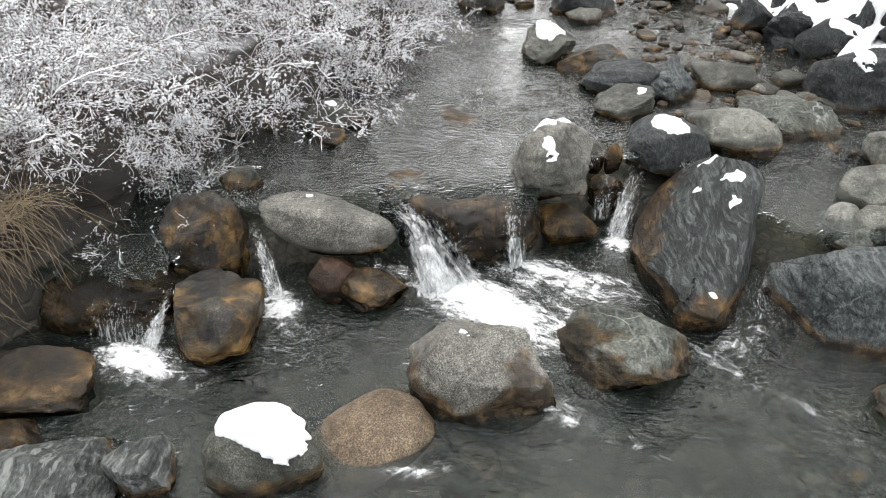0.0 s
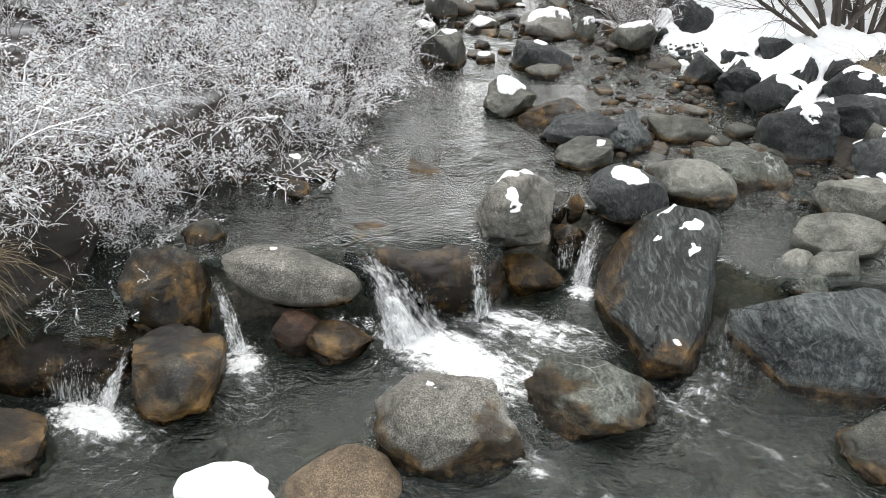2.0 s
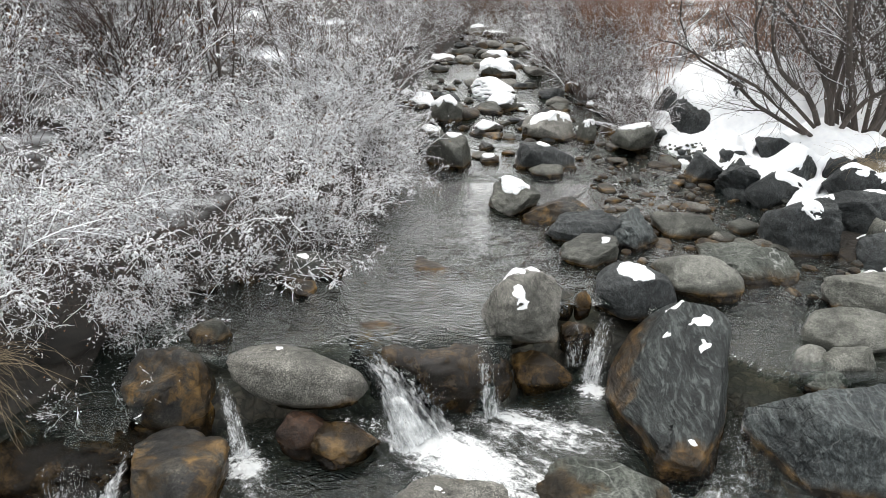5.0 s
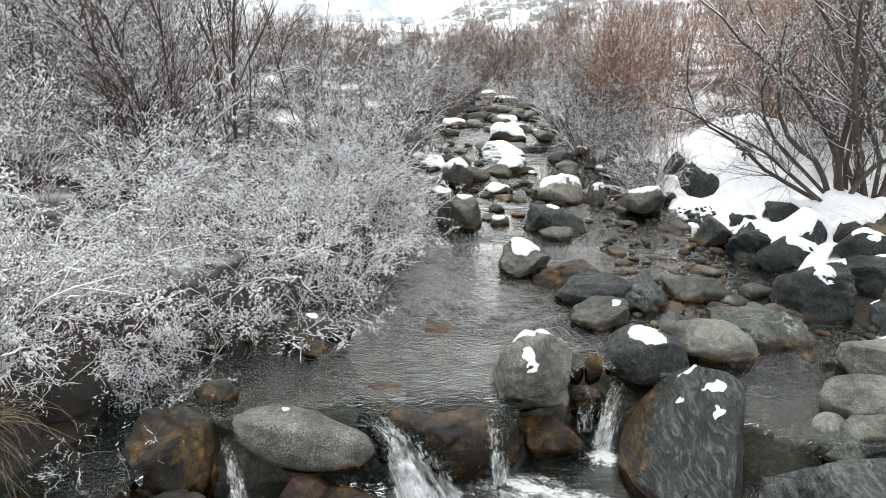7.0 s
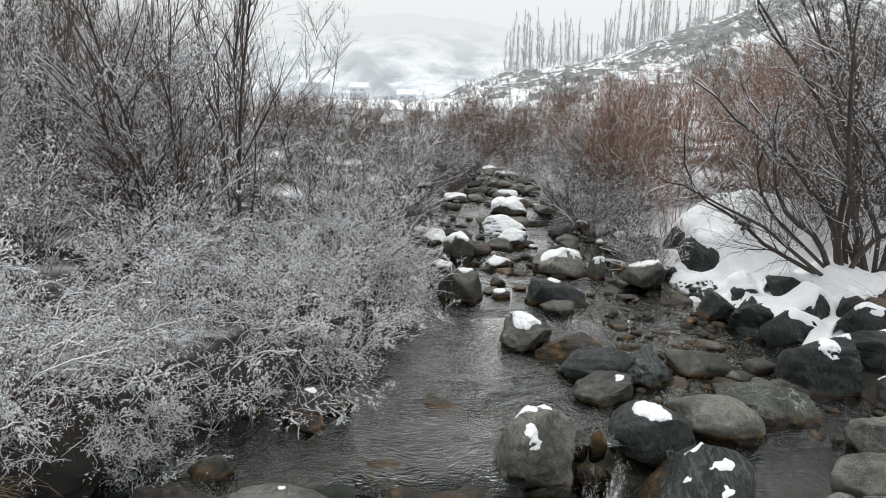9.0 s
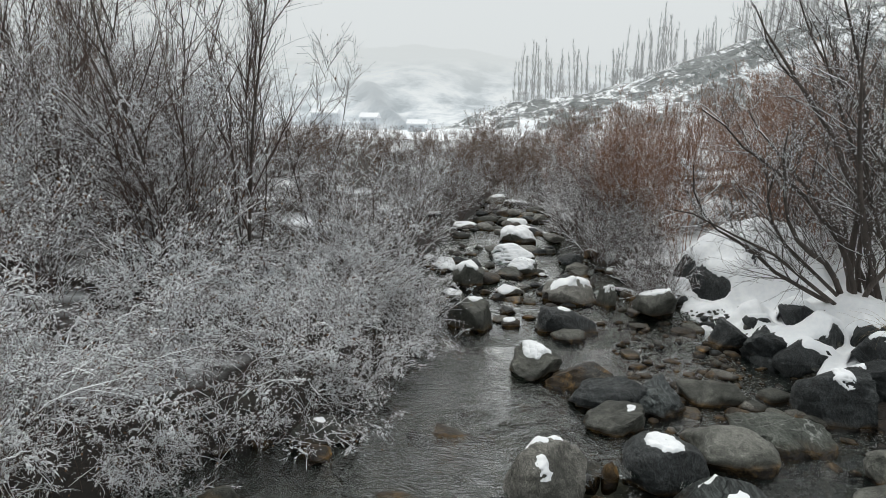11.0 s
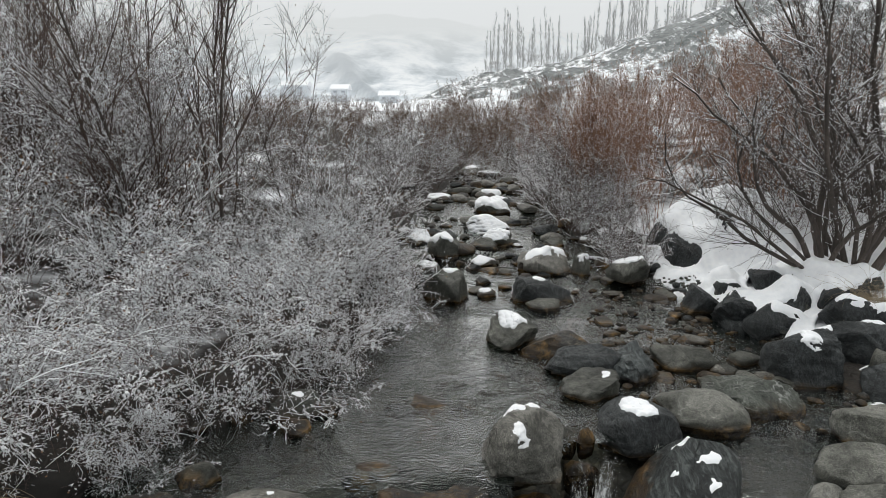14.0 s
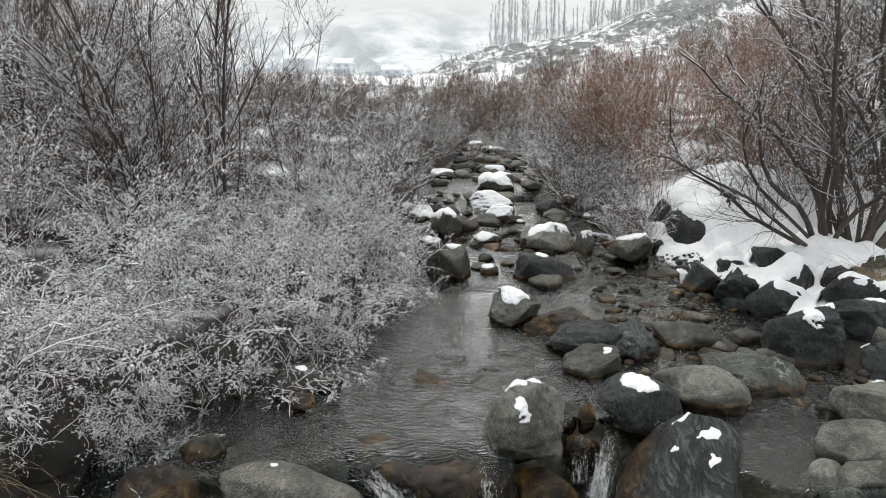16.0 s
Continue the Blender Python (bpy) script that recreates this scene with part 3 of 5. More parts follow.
boulder(1.60, 4.48, 0.20, 0.49, 0.82, 0.42, 5, schist, "large slanting slab of streaked dark schist with rusty flanks", level=6, turn=-24, tip=(15, 6), box=0.9, facets=2, sharp=0.3, rough=0.06, wet=0.12, line=0.04, flank=0.62, cuts=((-0.80, 0.0, 0.60, 0.66), (0.12, -0.15, 1.0, 0.66), (0.95, -0.1, 0.30, 0.82)), caps=((0.50, 0.40, 0.20, 0.018, 0.5, 10), (-0.10, 0.22, 0.12, 0.014, 0.6, 20), (0.42, 0.12, 0.15, 0.016, 0.6, 50), (0.20, 0.62, 0.13, 0.014, 0.7, -20), (0.42, 0.80, 0.10, 0.012), (-0.10, -0.80, 0.11, 0.010, 0.7, -30)))
boulder(2.66, 3.95, 0.12, 0.74, 0.52, 0.50, 6, slate_blue, "big blue-grey slabby boulder at the pool's edge", level=6, box=0.5, facets=8, sharp=0.6, rough=0.07, wet=0.05, line=0.0, turn=-8, cuts=((0.12, -0.22, 1.0, 0.60), (-0.15, -0.9, 0.50, 0.58), (-0.9, -0.35, 0.25, 0.68), (0.4, -0.8, 0.3, 0.7)))
boulder(2.62, 3.03, 0.04, 0.33, 0.27, 0.21, 7, granite_dark, "grey boulder with a mossy wet foot", wet=0.10, level=5)
boulder(-1.17, 4.25, 0.38, 0.53, 0.25, 0.21, 8, granite, "long smooth granite boulder lodged across the fall", level=5, box=0.3, facets=4, sharp=0.2, wet=0.06, line=0.22, turn=-4, tip=(0, 5), caps=((-0.62, 0.0, 0.05, 0.015), (-0.25, 0.4, 0.05, 0.012)))
boulder(-2.05, 4.18, 0.22, 0.30, 0.28, 0.40, 9, ochre, "ochre-stained upright boulder beside a small fall", level=5, wet=0.10, line=0.1, box=0.4, facets=12)
boulder(-1.78, 3.48, 0.02, 0.40, 0.36, 0.34, 10, ochre, "dark boulder with ochre algae between two small falls", level=5, wet=0.14, turn=-30, box=0.35)
boulder(-1.10, 3.98, 0.10, 0.18, 0.18, 0.18, 11, redstone, "small rounded rust-red stone under the long boulder", wet=0.06, line=0.05, sharp=0.2)
boulder(-0.78, 3.96, 0.04, 0.25, 0.24, 0.19, 12, brownstone, "flat brown wet stone at the foot of the fall", wet=0.2, box=0.5, level=5)
boulder(-2.55, 3.80, 0.07, 0.50, 0.44, 0.27, 13, brownstone, "low wet brown shelf of rock under a water curtain", wet=0.5, box=0.9, facets=6, sharp=0.3, level=5)
boulder(-2.72, 2.85, 0.03, 0.46, 0.26, 0.20, 14, brownstone, "low wet ochre boulder at the bank", wet=0.18, level=5)
boulder(-2.67, 2.42, 0.03, 0.27, 0.20, 0.16, 15, brownstone, "dark wet stone at the bank", wet=0.2)
boulder(-2.28, 2.20, 0.02, 0.46, 0.32, 0.25, 16, striped, "grey striped slate block in the shallows", box=0.6, facets=14, sharp=0.7, wet=0.02, level=5, turn=15)
boulder(-1.76, 2.26, 0.02, 0.21, 0.21, 0.20, 17, striped, "small striped slate block with a yellow-brown flank", box=0.6, facets=14, sharp=0.7, wet=0.06, level=5, turn=10)
boulder(-2.15, 3.93, 0.11, 0.09, 0.07, 0.06, 18, brownstone, "small wet brown stone wedged between boulders", wet=0.1, line=0.1)
# the fall's rocks
boulder(-0.69, 4.83, 0.42, 0.24, 0.18, 0.10, 19, ochre, "mossy yellow-brown stone at the fall's lip", wet=0.10, box=0.3, line=0.4)
boulder(-0.60, 4.76, 0.20, 0.26, 0.26, 0.27, 66, brownstone, "wet reddish-brown block in the fall", wet=0.4, box=0.4, line=0.2, level=5)
boulder(-0.16, 4.78, 0.11, 0.58, 0.44, 0.42, 20, brownstone, "wet brown ledge that the stream falls over", wet=0.6, box=1.0, facets=6, sharp=0.4, level=6, rough=0.09)
boulder(0.44, 4.98, 0.53, 0.37, 0.36, 0.37, 21, granite, "tall grey boulder with snow patches beside the fall", level=5, wet=0.12, line=0.3, box=0.4, caps=((-0.15, 0.35, 0.36, 0.02), (0.0, -0.45, 0.17, 0.016), (-0.38, -0.2, 0.06, 0.012), (0.35, 0.5, 0.2, 0.018)))
boulder(0.60, 4.78, 0.12, 0.30, 0.17, 0.18, 22, ochre, "brown wet stone under the tall boulder", wet=0.2, line=0.12)
boulder(1.51, 5.52, 0.46, 0.36, 0.35, 0.29, 23, schist_dark, "rounded black boulder with a broad snow patch", level=5, facets=6, sharp=0.3, wet=0.05, line=0.35, caps=((-0.05, -0.05, 0.48, 0.03, 0.75, -40),))
boulder(0.86, 5.43, 0.43, 0.12, 0.12, 0.17, 24, granite_dark, "small grey stone in a gap", wet=0.1, line=0.4)
boulder(1.04, 5.32, 0.43, 0.08, 0.07, 0.18, 25, ochre, "small upright brown stone in the water", wet=0.1, line=0.4)
boulder(1.00, 5.15, 0.22, 0.17, 0.16, 0.20, 26, brownstone, "dark stone with water spilling over it", wet=0.4, line=0.2)
boulder(2.11, 5.80, 0.46, 0.40, 0.38, 0.26, 27, granite_pale, "smooth light grey boulder in the shallows", facets=5, sharp=0.25, wet=0.05, level=5)
boulder(2.60, 6.07, 0.47, 0.48, 0.41, 0.31, 28, greenstone, "broad patchy grey boulder in the shallows", wet=0.06, facets=14, sharp=0.6, level=5)
boulder(3.14, 6.45, 0.52, 0.14, 0.14, 0.09, 29, granite_dark, "small brown-grey stone by a boulder", wet=0.04)
boulder(2.92, 5.65, 0.44, 0.13, 0.11, 0.08, 30, granite, "small grey stone in the shallows", wet=0.02)
boulder(3.05, 5.57, 0.43, 0.11, 0.07, 0.07, 31, granite_dark, "small flat stone in the shallows", wet=0.02)
boulder(3.10, 4.90, 0.44, 0.40, 0.24, 0.20, 32, granite_pale, "pale slab lying on the bar", wet=0.0, box=0.5, facets=14, sharp=0.6)
boulder(2.64, 4.70, 0.36, 0.17, 0.14, 0.11, 33, granite_pale, "pale flat stone on the bar", wet=0.0, box=0.5, sharp=0.7)
boulder(2.92, 4.61, 0.37, 0.22, 0.15, 0.14, 34, granite_pale, "pale angular stone on the bar", wet=0.0, box=0.4, sharp=0.7)
boulder(2.80, 4.66, 0.31, 0.12, 0.09, 0.08, 35, granite_dark, "small grey stone on the bar", wet=0.0, sharp=0.7)
boulder(2.67, 4.41, 0.30, 0.21, 0.13, 0.11, 36, greenstone, "low flat grey stone beside a slab", wet=0.02, line=0.3, sharp=0.7)
boulder(3.42, 4.45, 0.42, 0.24, 0.20, 0.24, 67, schist_dark, "dark stone with snow on its shoulder", wet=0.0, caps=((0.0, 0.0, 0.5, 0.03),))
boulder(3.46, 6.73, 0.62, 0.46, 0.44, 0.38, 37, schist_dark, "black boulder with snow on top at the water's edge", level=5, wet=0.06, box=0.4, facets=14, caps=((-0.15, -0.35, 0.22, 0.025), (0.55, 0.35, 0.2, 0.02)))
boulder(3.45, 5.48, 0.48, 0.40, 0.30, 0.25, 38, granite_pale, "rounded grey boulder on the bar", wet=0.03, sharp=0.3, level=5, caps=((0.6, 0.1, 0.14, 0.015),))
# the upper pool
boulder(1.21, 6.76, 0.55, 0.42, 0.30, 0.27, 39, schist_dark, "long black boulder with pale drip streaks", wet=0.03, box=0.5, facets=14, level=5, caps=((0.3, 0.3, 0.05, 0.01),))
boulder(1.67, 6.66, 0.53, 0.36, 0.33, 0.27, 40, slate_blue, "dark blue-grey boulder in the stream", wet=0.05, box=0.4, level=5)
boulder(1.26, 6.22, 0.52, 0.33, 0.25, 0.22, 41, granite_dark, "pointed grey boulder with a dab of snow", wet=0.04, box=0.3, facets=14, sharp=0.8, level=5, caps=((0.35, 0.2, 0.16, 0.015),))
boulder(2.32, 6.96, 0.57, 0.35, 0.22, 0.21, 42, granite_dark, "flat-topped boulder with dark drip streaks", wet=0.06, box=0.5, facets=14, sharp=0.6)
boulder(0.56, 7.62, 0.58, 0.33, 0.33, 0.25, 43, granite_dark, "rounded boulder with a neat snow cap in the pool", wet=0.05, box=0.1, level=5, caps=((0.1, 0.15, 0.5, 0.035),))
boulder(1.06, 7.30, 0.56, 0.42, 0.24, 0.21, 44, ochre, "low brownish boulder in the stream", wet=0.05, facets=14)
boulder(-1.47, 5.71, 0.54, 0.27, 0.22, 0.18, 45, granite_dark, "grey boulder at the foot of the frosted shrubs", wet=0.05, caps=((0.2, 0.1, 0.2, 0.02),))
boulder(-1.35, 5.37, 0.51, 0.14, 0.13, 0.09, 46, ochre, "small olive-brown stone at the pool's edge", wet=0.04)
boulder(-1.86, 4.60, 0.51, 0.19, 0.17, 0.14, 47, granite_dark, "dark stone at the shrubs' foot", wet=0.08)
boulder(-2.18, 5.37, 0.51, 0.09, 0.09, 0.07, 48, granite_dark, "small stone at the bank's foot", wet=0.04)
boulder(-1.16, 5.76, 0.49, 0.16, 0.14, 0.11, 49, granite_dark, "small dark stone at the bank", wet=0.06)
boulder(-0.33, 6.03, 0.41, 0.42, 0.20, 0.12, 50, ochre, "tan boulder just awash in the pool", wet=0.05, line=0.45)
# the steps further up
UP = "boulders of the upper steps"
boulder(-0.17, 9.13, 0.65, 0.33, 0.32, 0.33, 51, granite_dark, "tall dark boulder with a little snow", wet=0.05, caps=((0.1, 0.2, 0.3, 0.025),), group=UP)
boulder(1.05, 9.12, 0.64, 0.44, 0.32, 0.27, 52, schist_dark, "long black boulder with a streak of snow", wet=0.05, caps=((0.0, 0.2, 0.22, 0.02),), group=UP)
boulder(1.07, 8.83, 0.56, 0.23, 0.20, 0.16, 53, granite_pale, "smooth pale stone in the water", wet=0.02, facets=3, sharp=0.2, group=UP)
boulder(1.30, 10.29, 0.74, 0.45, 0.44, 0.33, 54, granite, "grey boulder with a snowy crest", wet=0.05, facets=14, sharp=0.7, caps=((-0.3, 0.1, 0.45, 0.03), (0.35, 0.2, 0.25, 0.02)), group=UP)
boulder(1.79, 10.04, 0.74, 0.17, 0.15, 0.32, 55, granite_dark, "dark upright stone with snow on top", wet=0.05, caps=((0.0, 0.1, 0.5, 0.02),), group=UP)
boulder(2.38, 9.75, 0.83, 0.30, 0.29, 0.26, 56, granite_dark, "dark rock with a snow cover at the bank", wet=0.05, caps=((0.0, 0.2, 0.7, 0.03),), group=UP)
boulder(4.10, 10.3, 0.72, 1.32, 1.0, 1.36, 57, schist_dark, "huge boulder almost buried in snow", level=6, wet=0.0, box=0.0, facets=5, sharp=0.35, rough=0.05, cuts=((-0.85, -0.45, 0.12, 0.72), (-0.62, -0.45, 0.65, 0.70), (0.0, -0.75, 0.66, 0.60), (0.75, -0.3, 0.55, 0.72)), group="boulders on the snowy bank")
boulder(-0.30, 10.89, 0.86, 0.31, 0.25, 0.36, 58, granite_dark, "dark boulder with broken snow on it", wet=0.05, caps=((0.0, 0.0, 0.6, 0.03),), group=UP)
boulder(0.37, 11.31, 0.82, 0.28, 0.27, 0.20, 59, granite_dark, "dark blocky stone in the upper stream", wet=0.05, box=0.5, group=UP)
boulder(0.59, 11.44, 0.95, 0.30, 0.18, 0.18, 60, granite_dark, "stone under a snow pillow in the stream", wet=0.03, caps=((0.0, 0.1, 0.8, 0.04),), group=UP)
boulder(0.47, 12.12, 1.00, 0.45, 0.22, 0.23, 61, granite_dark, "long flat stone with a snow cover", wet=0.03, caps=((0.0, 0.1, 0.8, 0.04),), group=UP)
boulder(0.54, 13.00, 1.16, 0.35, 0.28, 0.30, 62, granite_dark, "domed boulder under a thick snow cap", wet=0.03, caps=((0.05, 0.1, 0.85, 0.06),), group=UP)
BANK = "boulders on the snowy bank"
boulder(3.55, 8.35, 0.62, 0.46, 0.36, 0.32, 63, schist_dark, "black overhanging rock with snow on its shelf", level=5, wet=0.0, box=0.5, facets=18, sharp=0.85, rough=0.13, cling=0.4, group=BANK)
boulder(4.05, 8.4, 0.74, 0.42, 0.36, 0.36, 71, schist_dark, "jagged dark rock capped with snow", level=5, wet=0.0, box=0.4, facets=18, sharp=0.85, rough=0.13, cling=0.35, group=BANK)
boulder(3.05, 8.8, 0.66, 0.30, 0.26, 0.24, 72, schist_dark, "jagged dark rock by the water", wet=0.02, facets=18, sharp=0.85, rough=0.12, group=BANK)
boulder(4.72, 8.81, 0.80, 0.58, 0.58, 0.40, 64, schist_dark, "dark rock deep in snow on the bank", wet=0.0, level=5, facets=14, group=BANK)
boulder(4.15, 7.05, 0.68, 0.52, 0.34, 0.30, 65, schist_dark, "dark rock with heaps of snow", wet=0.0, level=5, facets=14, group=BANK)
boulder(4.45, 7.75, 0.80, 0.40, 0.34, 0.28, 69, schist_dark, "snow-topped dark rock on the bank", wet=0.0, group=BANK)
boulder(4.05, 6.2, 0.62, 0.30, 0.26, 0.22, 70, schist_dark, "snowy dark stone near the water", wet=0.0, group=BANK)


# ---- smaller stones ----
def scatter(count, seed, where, sizes, kinds, label, group, snowy=0.0, sunk=0.35, line=None, wet=0.03, level=3, flat=0.6, reach=None, heap=False):
    r = np.random.default_rng(seed)
    done, Vs, Fs = 0, [], []
    while done < count:
        x, y = where(r)
        s = sizes[0] + (sizes[1] - sizes[0]) * r.random() ** 2.2
        z = float(ground_level(np.array([x]), np.array([y]))[0])
        z = max(z, float(water_level(np.array([x]), np.array([y]))[0]) - reach * s) if reach is not None else z
        if heap:
            p, F, _s = boulder_shape(s * r.uniform(0.85, 1.3), s * r.uniform(0.7, 1.0), s * flat * r.uniform(0.8, 1.2), seed * 1000 + done, level, r.uniform(0.1, 0.5), 16, 0.1, 0.75)
            g = r.uniform(0, 2 * math.pi)
            Vs.append(np.stack([p[:, 0] * math.cos(g) - p[:, 1] * math.sin(g) + x, p[:, 0] * math.sin(g) + p[:, 1] * math.cos(g) + y, p[:, 2] + z + s * flat * (0.7 - sunk)], 1))
            Fs.append(F + done * len(p))
            done += 1
            continue
        caps = ((0.0, 0.1, r.uniform(0.5, 0.9), 0.025),) if r.random() < snowy else ()
        boulder(x, y, z + s * flat * (1 - sunk) - 0.3 * s * flat, s * r.uniform(0.85, 1.3), s * r.uniform(0.7, 1.0), s * flat * r.uniform(0.8, 1.2), seed * 1000 + done, kinds[r.integers(len(kinds))], label, turn=r.uniform(0, 360), level=level, box=r.uniform(0.1, 0.5), facets=16, sharp=r.uniform(0.55, 1.0), rough=0.08, wet=wet, line=line, caps=caps, group=group, name="stone")
        done += 1

    if heap:
        V = np.concatenate(Vs)
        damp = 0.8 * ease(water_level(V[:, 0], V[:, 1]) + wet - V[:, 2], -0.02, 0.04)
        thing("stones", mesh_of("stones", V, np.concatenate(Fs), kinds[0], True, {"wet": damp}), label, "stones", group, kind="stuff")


def channel(low, high, a=0.0, b=1.0):
    def pick(r):
        y = r.uniform(low, high)
        xl, xr = float(np.interp(y, LEFT_Y, LEFT_X)), float(np.interp(y, LEFT_Y, RIGHT_X))
        return xl + (xr - xl) * r.uniform(a, b), y
    return pick


GREYS = (granite_dark, granite_dark, granite, brownstone, schist_dark, ochre)
scatter(84, 31, lambda r: (r.uniform(1.7, 3.5), r.uniform(6.4, 9.6)), (0.05, 0.17), GREYS, "wet grey-brown stone of the gravel bar", "stones of the gravel bar", 0.06, reach=0.35)
scatter(44, 32, channel(9.2, 12.0, -0.05, 1.1), (0.08, 0.32), GREYS, "dark stone in the stream's upper steps", "stones of the upper steps", 0.3, sunk=0.0, level=4, reach=0.3, flat=0.5)
scatter(36, 33, channel(11.5, 18.0, -0.3, 1.3), (0.12, 0.34), GREYS, "dark stone in the stream's upper steps", "stones of the upper steps", 0.5, sunk=0.0, reach=0.3, flat=0.5)
scatter(22, 34, lambda r: (r.uniform(1.7, 3.1), r.uniform(9.8, 12.5)), (0.10, 0.26), GREYS, "snow-topped dark stone at the bank", "stones of the upper steps", 0.75, sunk=0.2)
scatter(14, 35, lambda r: (r.uniform(3.3, 4.4), r.uniform(5.0, 8.0)), (0.06, 0.2), GREYS, "dark stone half in snow at the bank", "stones of the gravel bar", 0.5)
BURIED = "jagged dark rock half buried in snow"
scatter(22, 39, lambda r: (r.uniform(3.5, 5.2), r.uniform(5.8, 7.8)), (0.08, 0.30), (schist_dark, granite_dark, brownstone), BURIED, "boulders on the snowy bank", 0.0, sunk=0.2, wet=0.0, flat=0.75)
scatter(26, 40, lambda r: (r.uniform(3.3, 5.4), r.uniform(7.8, 9.4)), (0.10, 0.30), (schist_dark, granite_dark, schist_dark), BURIED, "boulders on the snowy bank", 0.0, sunk=0.2, wet=0.0, flat=0.75)
for n, kind in enumerate((schist_dark, granite_dark, granite, brownstone)):
    scatter(22, 41 + n, channel(9.8, 16.0, 0.02, 0.98), (0.08, 0.24), (kind,), "angular stones heaped in the stream's upper steps", "stones of the upper steps", sunk=0.0, reach=0.15, flat=0.5, heap=True)
    scatter(40, 51 + n, lambda r: (r.uniform(1.6, 3.9), r.uniform(5.9, 9.6)), (0.03, 0.09), (kind,), "small wet stones of the gravel bar", "stones of the gravel bar", reach=0.3, level=2, heap=True)
scatter(26, 36, lambda r: (r.uniform(-2.2, 2.6), r.uniform(1.3, 3.6)), (0.06, 0.2), (tanstone, brownstone, granite_dark, ochre), "rounded stone on the stream bed under water", "stones of the stream bed", 0, sunk=0.6, wet=0.0, flat=0.45)
scatter(16, 37, channel(4.8, 8.5, 0.02, 0.5), (0.06, 0.16), (brownstone, granite_dark, ochre), "rounded stone on the stream bed under water", "stones of the stream bed", 0, sunk=0.6, wet=0.0, flat=0.4)
scatter(18, 38, lambda r: (lambda y: (float(np.interp(y, LEFT_Y, LEFT_X)) + r.uniform(-0.15, 0.12), y))(r.uniform(4.2, 9.0)), (0.06, 0.17), (granite_dark, brownstone, schist_dark), "dark stone at the foot of the shrubs", "stones of the bank", 0.1, sunk=0.3, wet=0.06)


def pebbles():
    """The gravel between the stones, too small to pick apart."""
    r = np.random.default_rng(5)
    V0, F0 = ball(1)
    n = 2600
    x, y = r.uniform(1.5, 3.7, n), r.uniform(5.4, 9.8, n)
    z = ground_level(x, y)
    s = r.uniform(0.010, 0.038, n)
    jig = 1 + 0.35 * r.normal(size=(n, len(V0), 1)) * 0.5
    V = V0[None] * jig * (s[:, None] * r.uniform(0.7, 1.3, (n, 3)) * (1, 1, 0.6))[:, None] + np.stack([x, y, z + s * 0.2], 1)[:, None]
    F = F0[None] + (np.arange(n) * len(V0))[:, None, None]
    V = V.reshape(-1, 3)
    thing("gravel", mesh_of("gravel", V, F.reshape(-1, 3), granite_dark, True, {"wet": np.zeros(len(V))}), "wet grey-brown gravel between the stones", "gravel", kind="stuff")


pebbles()


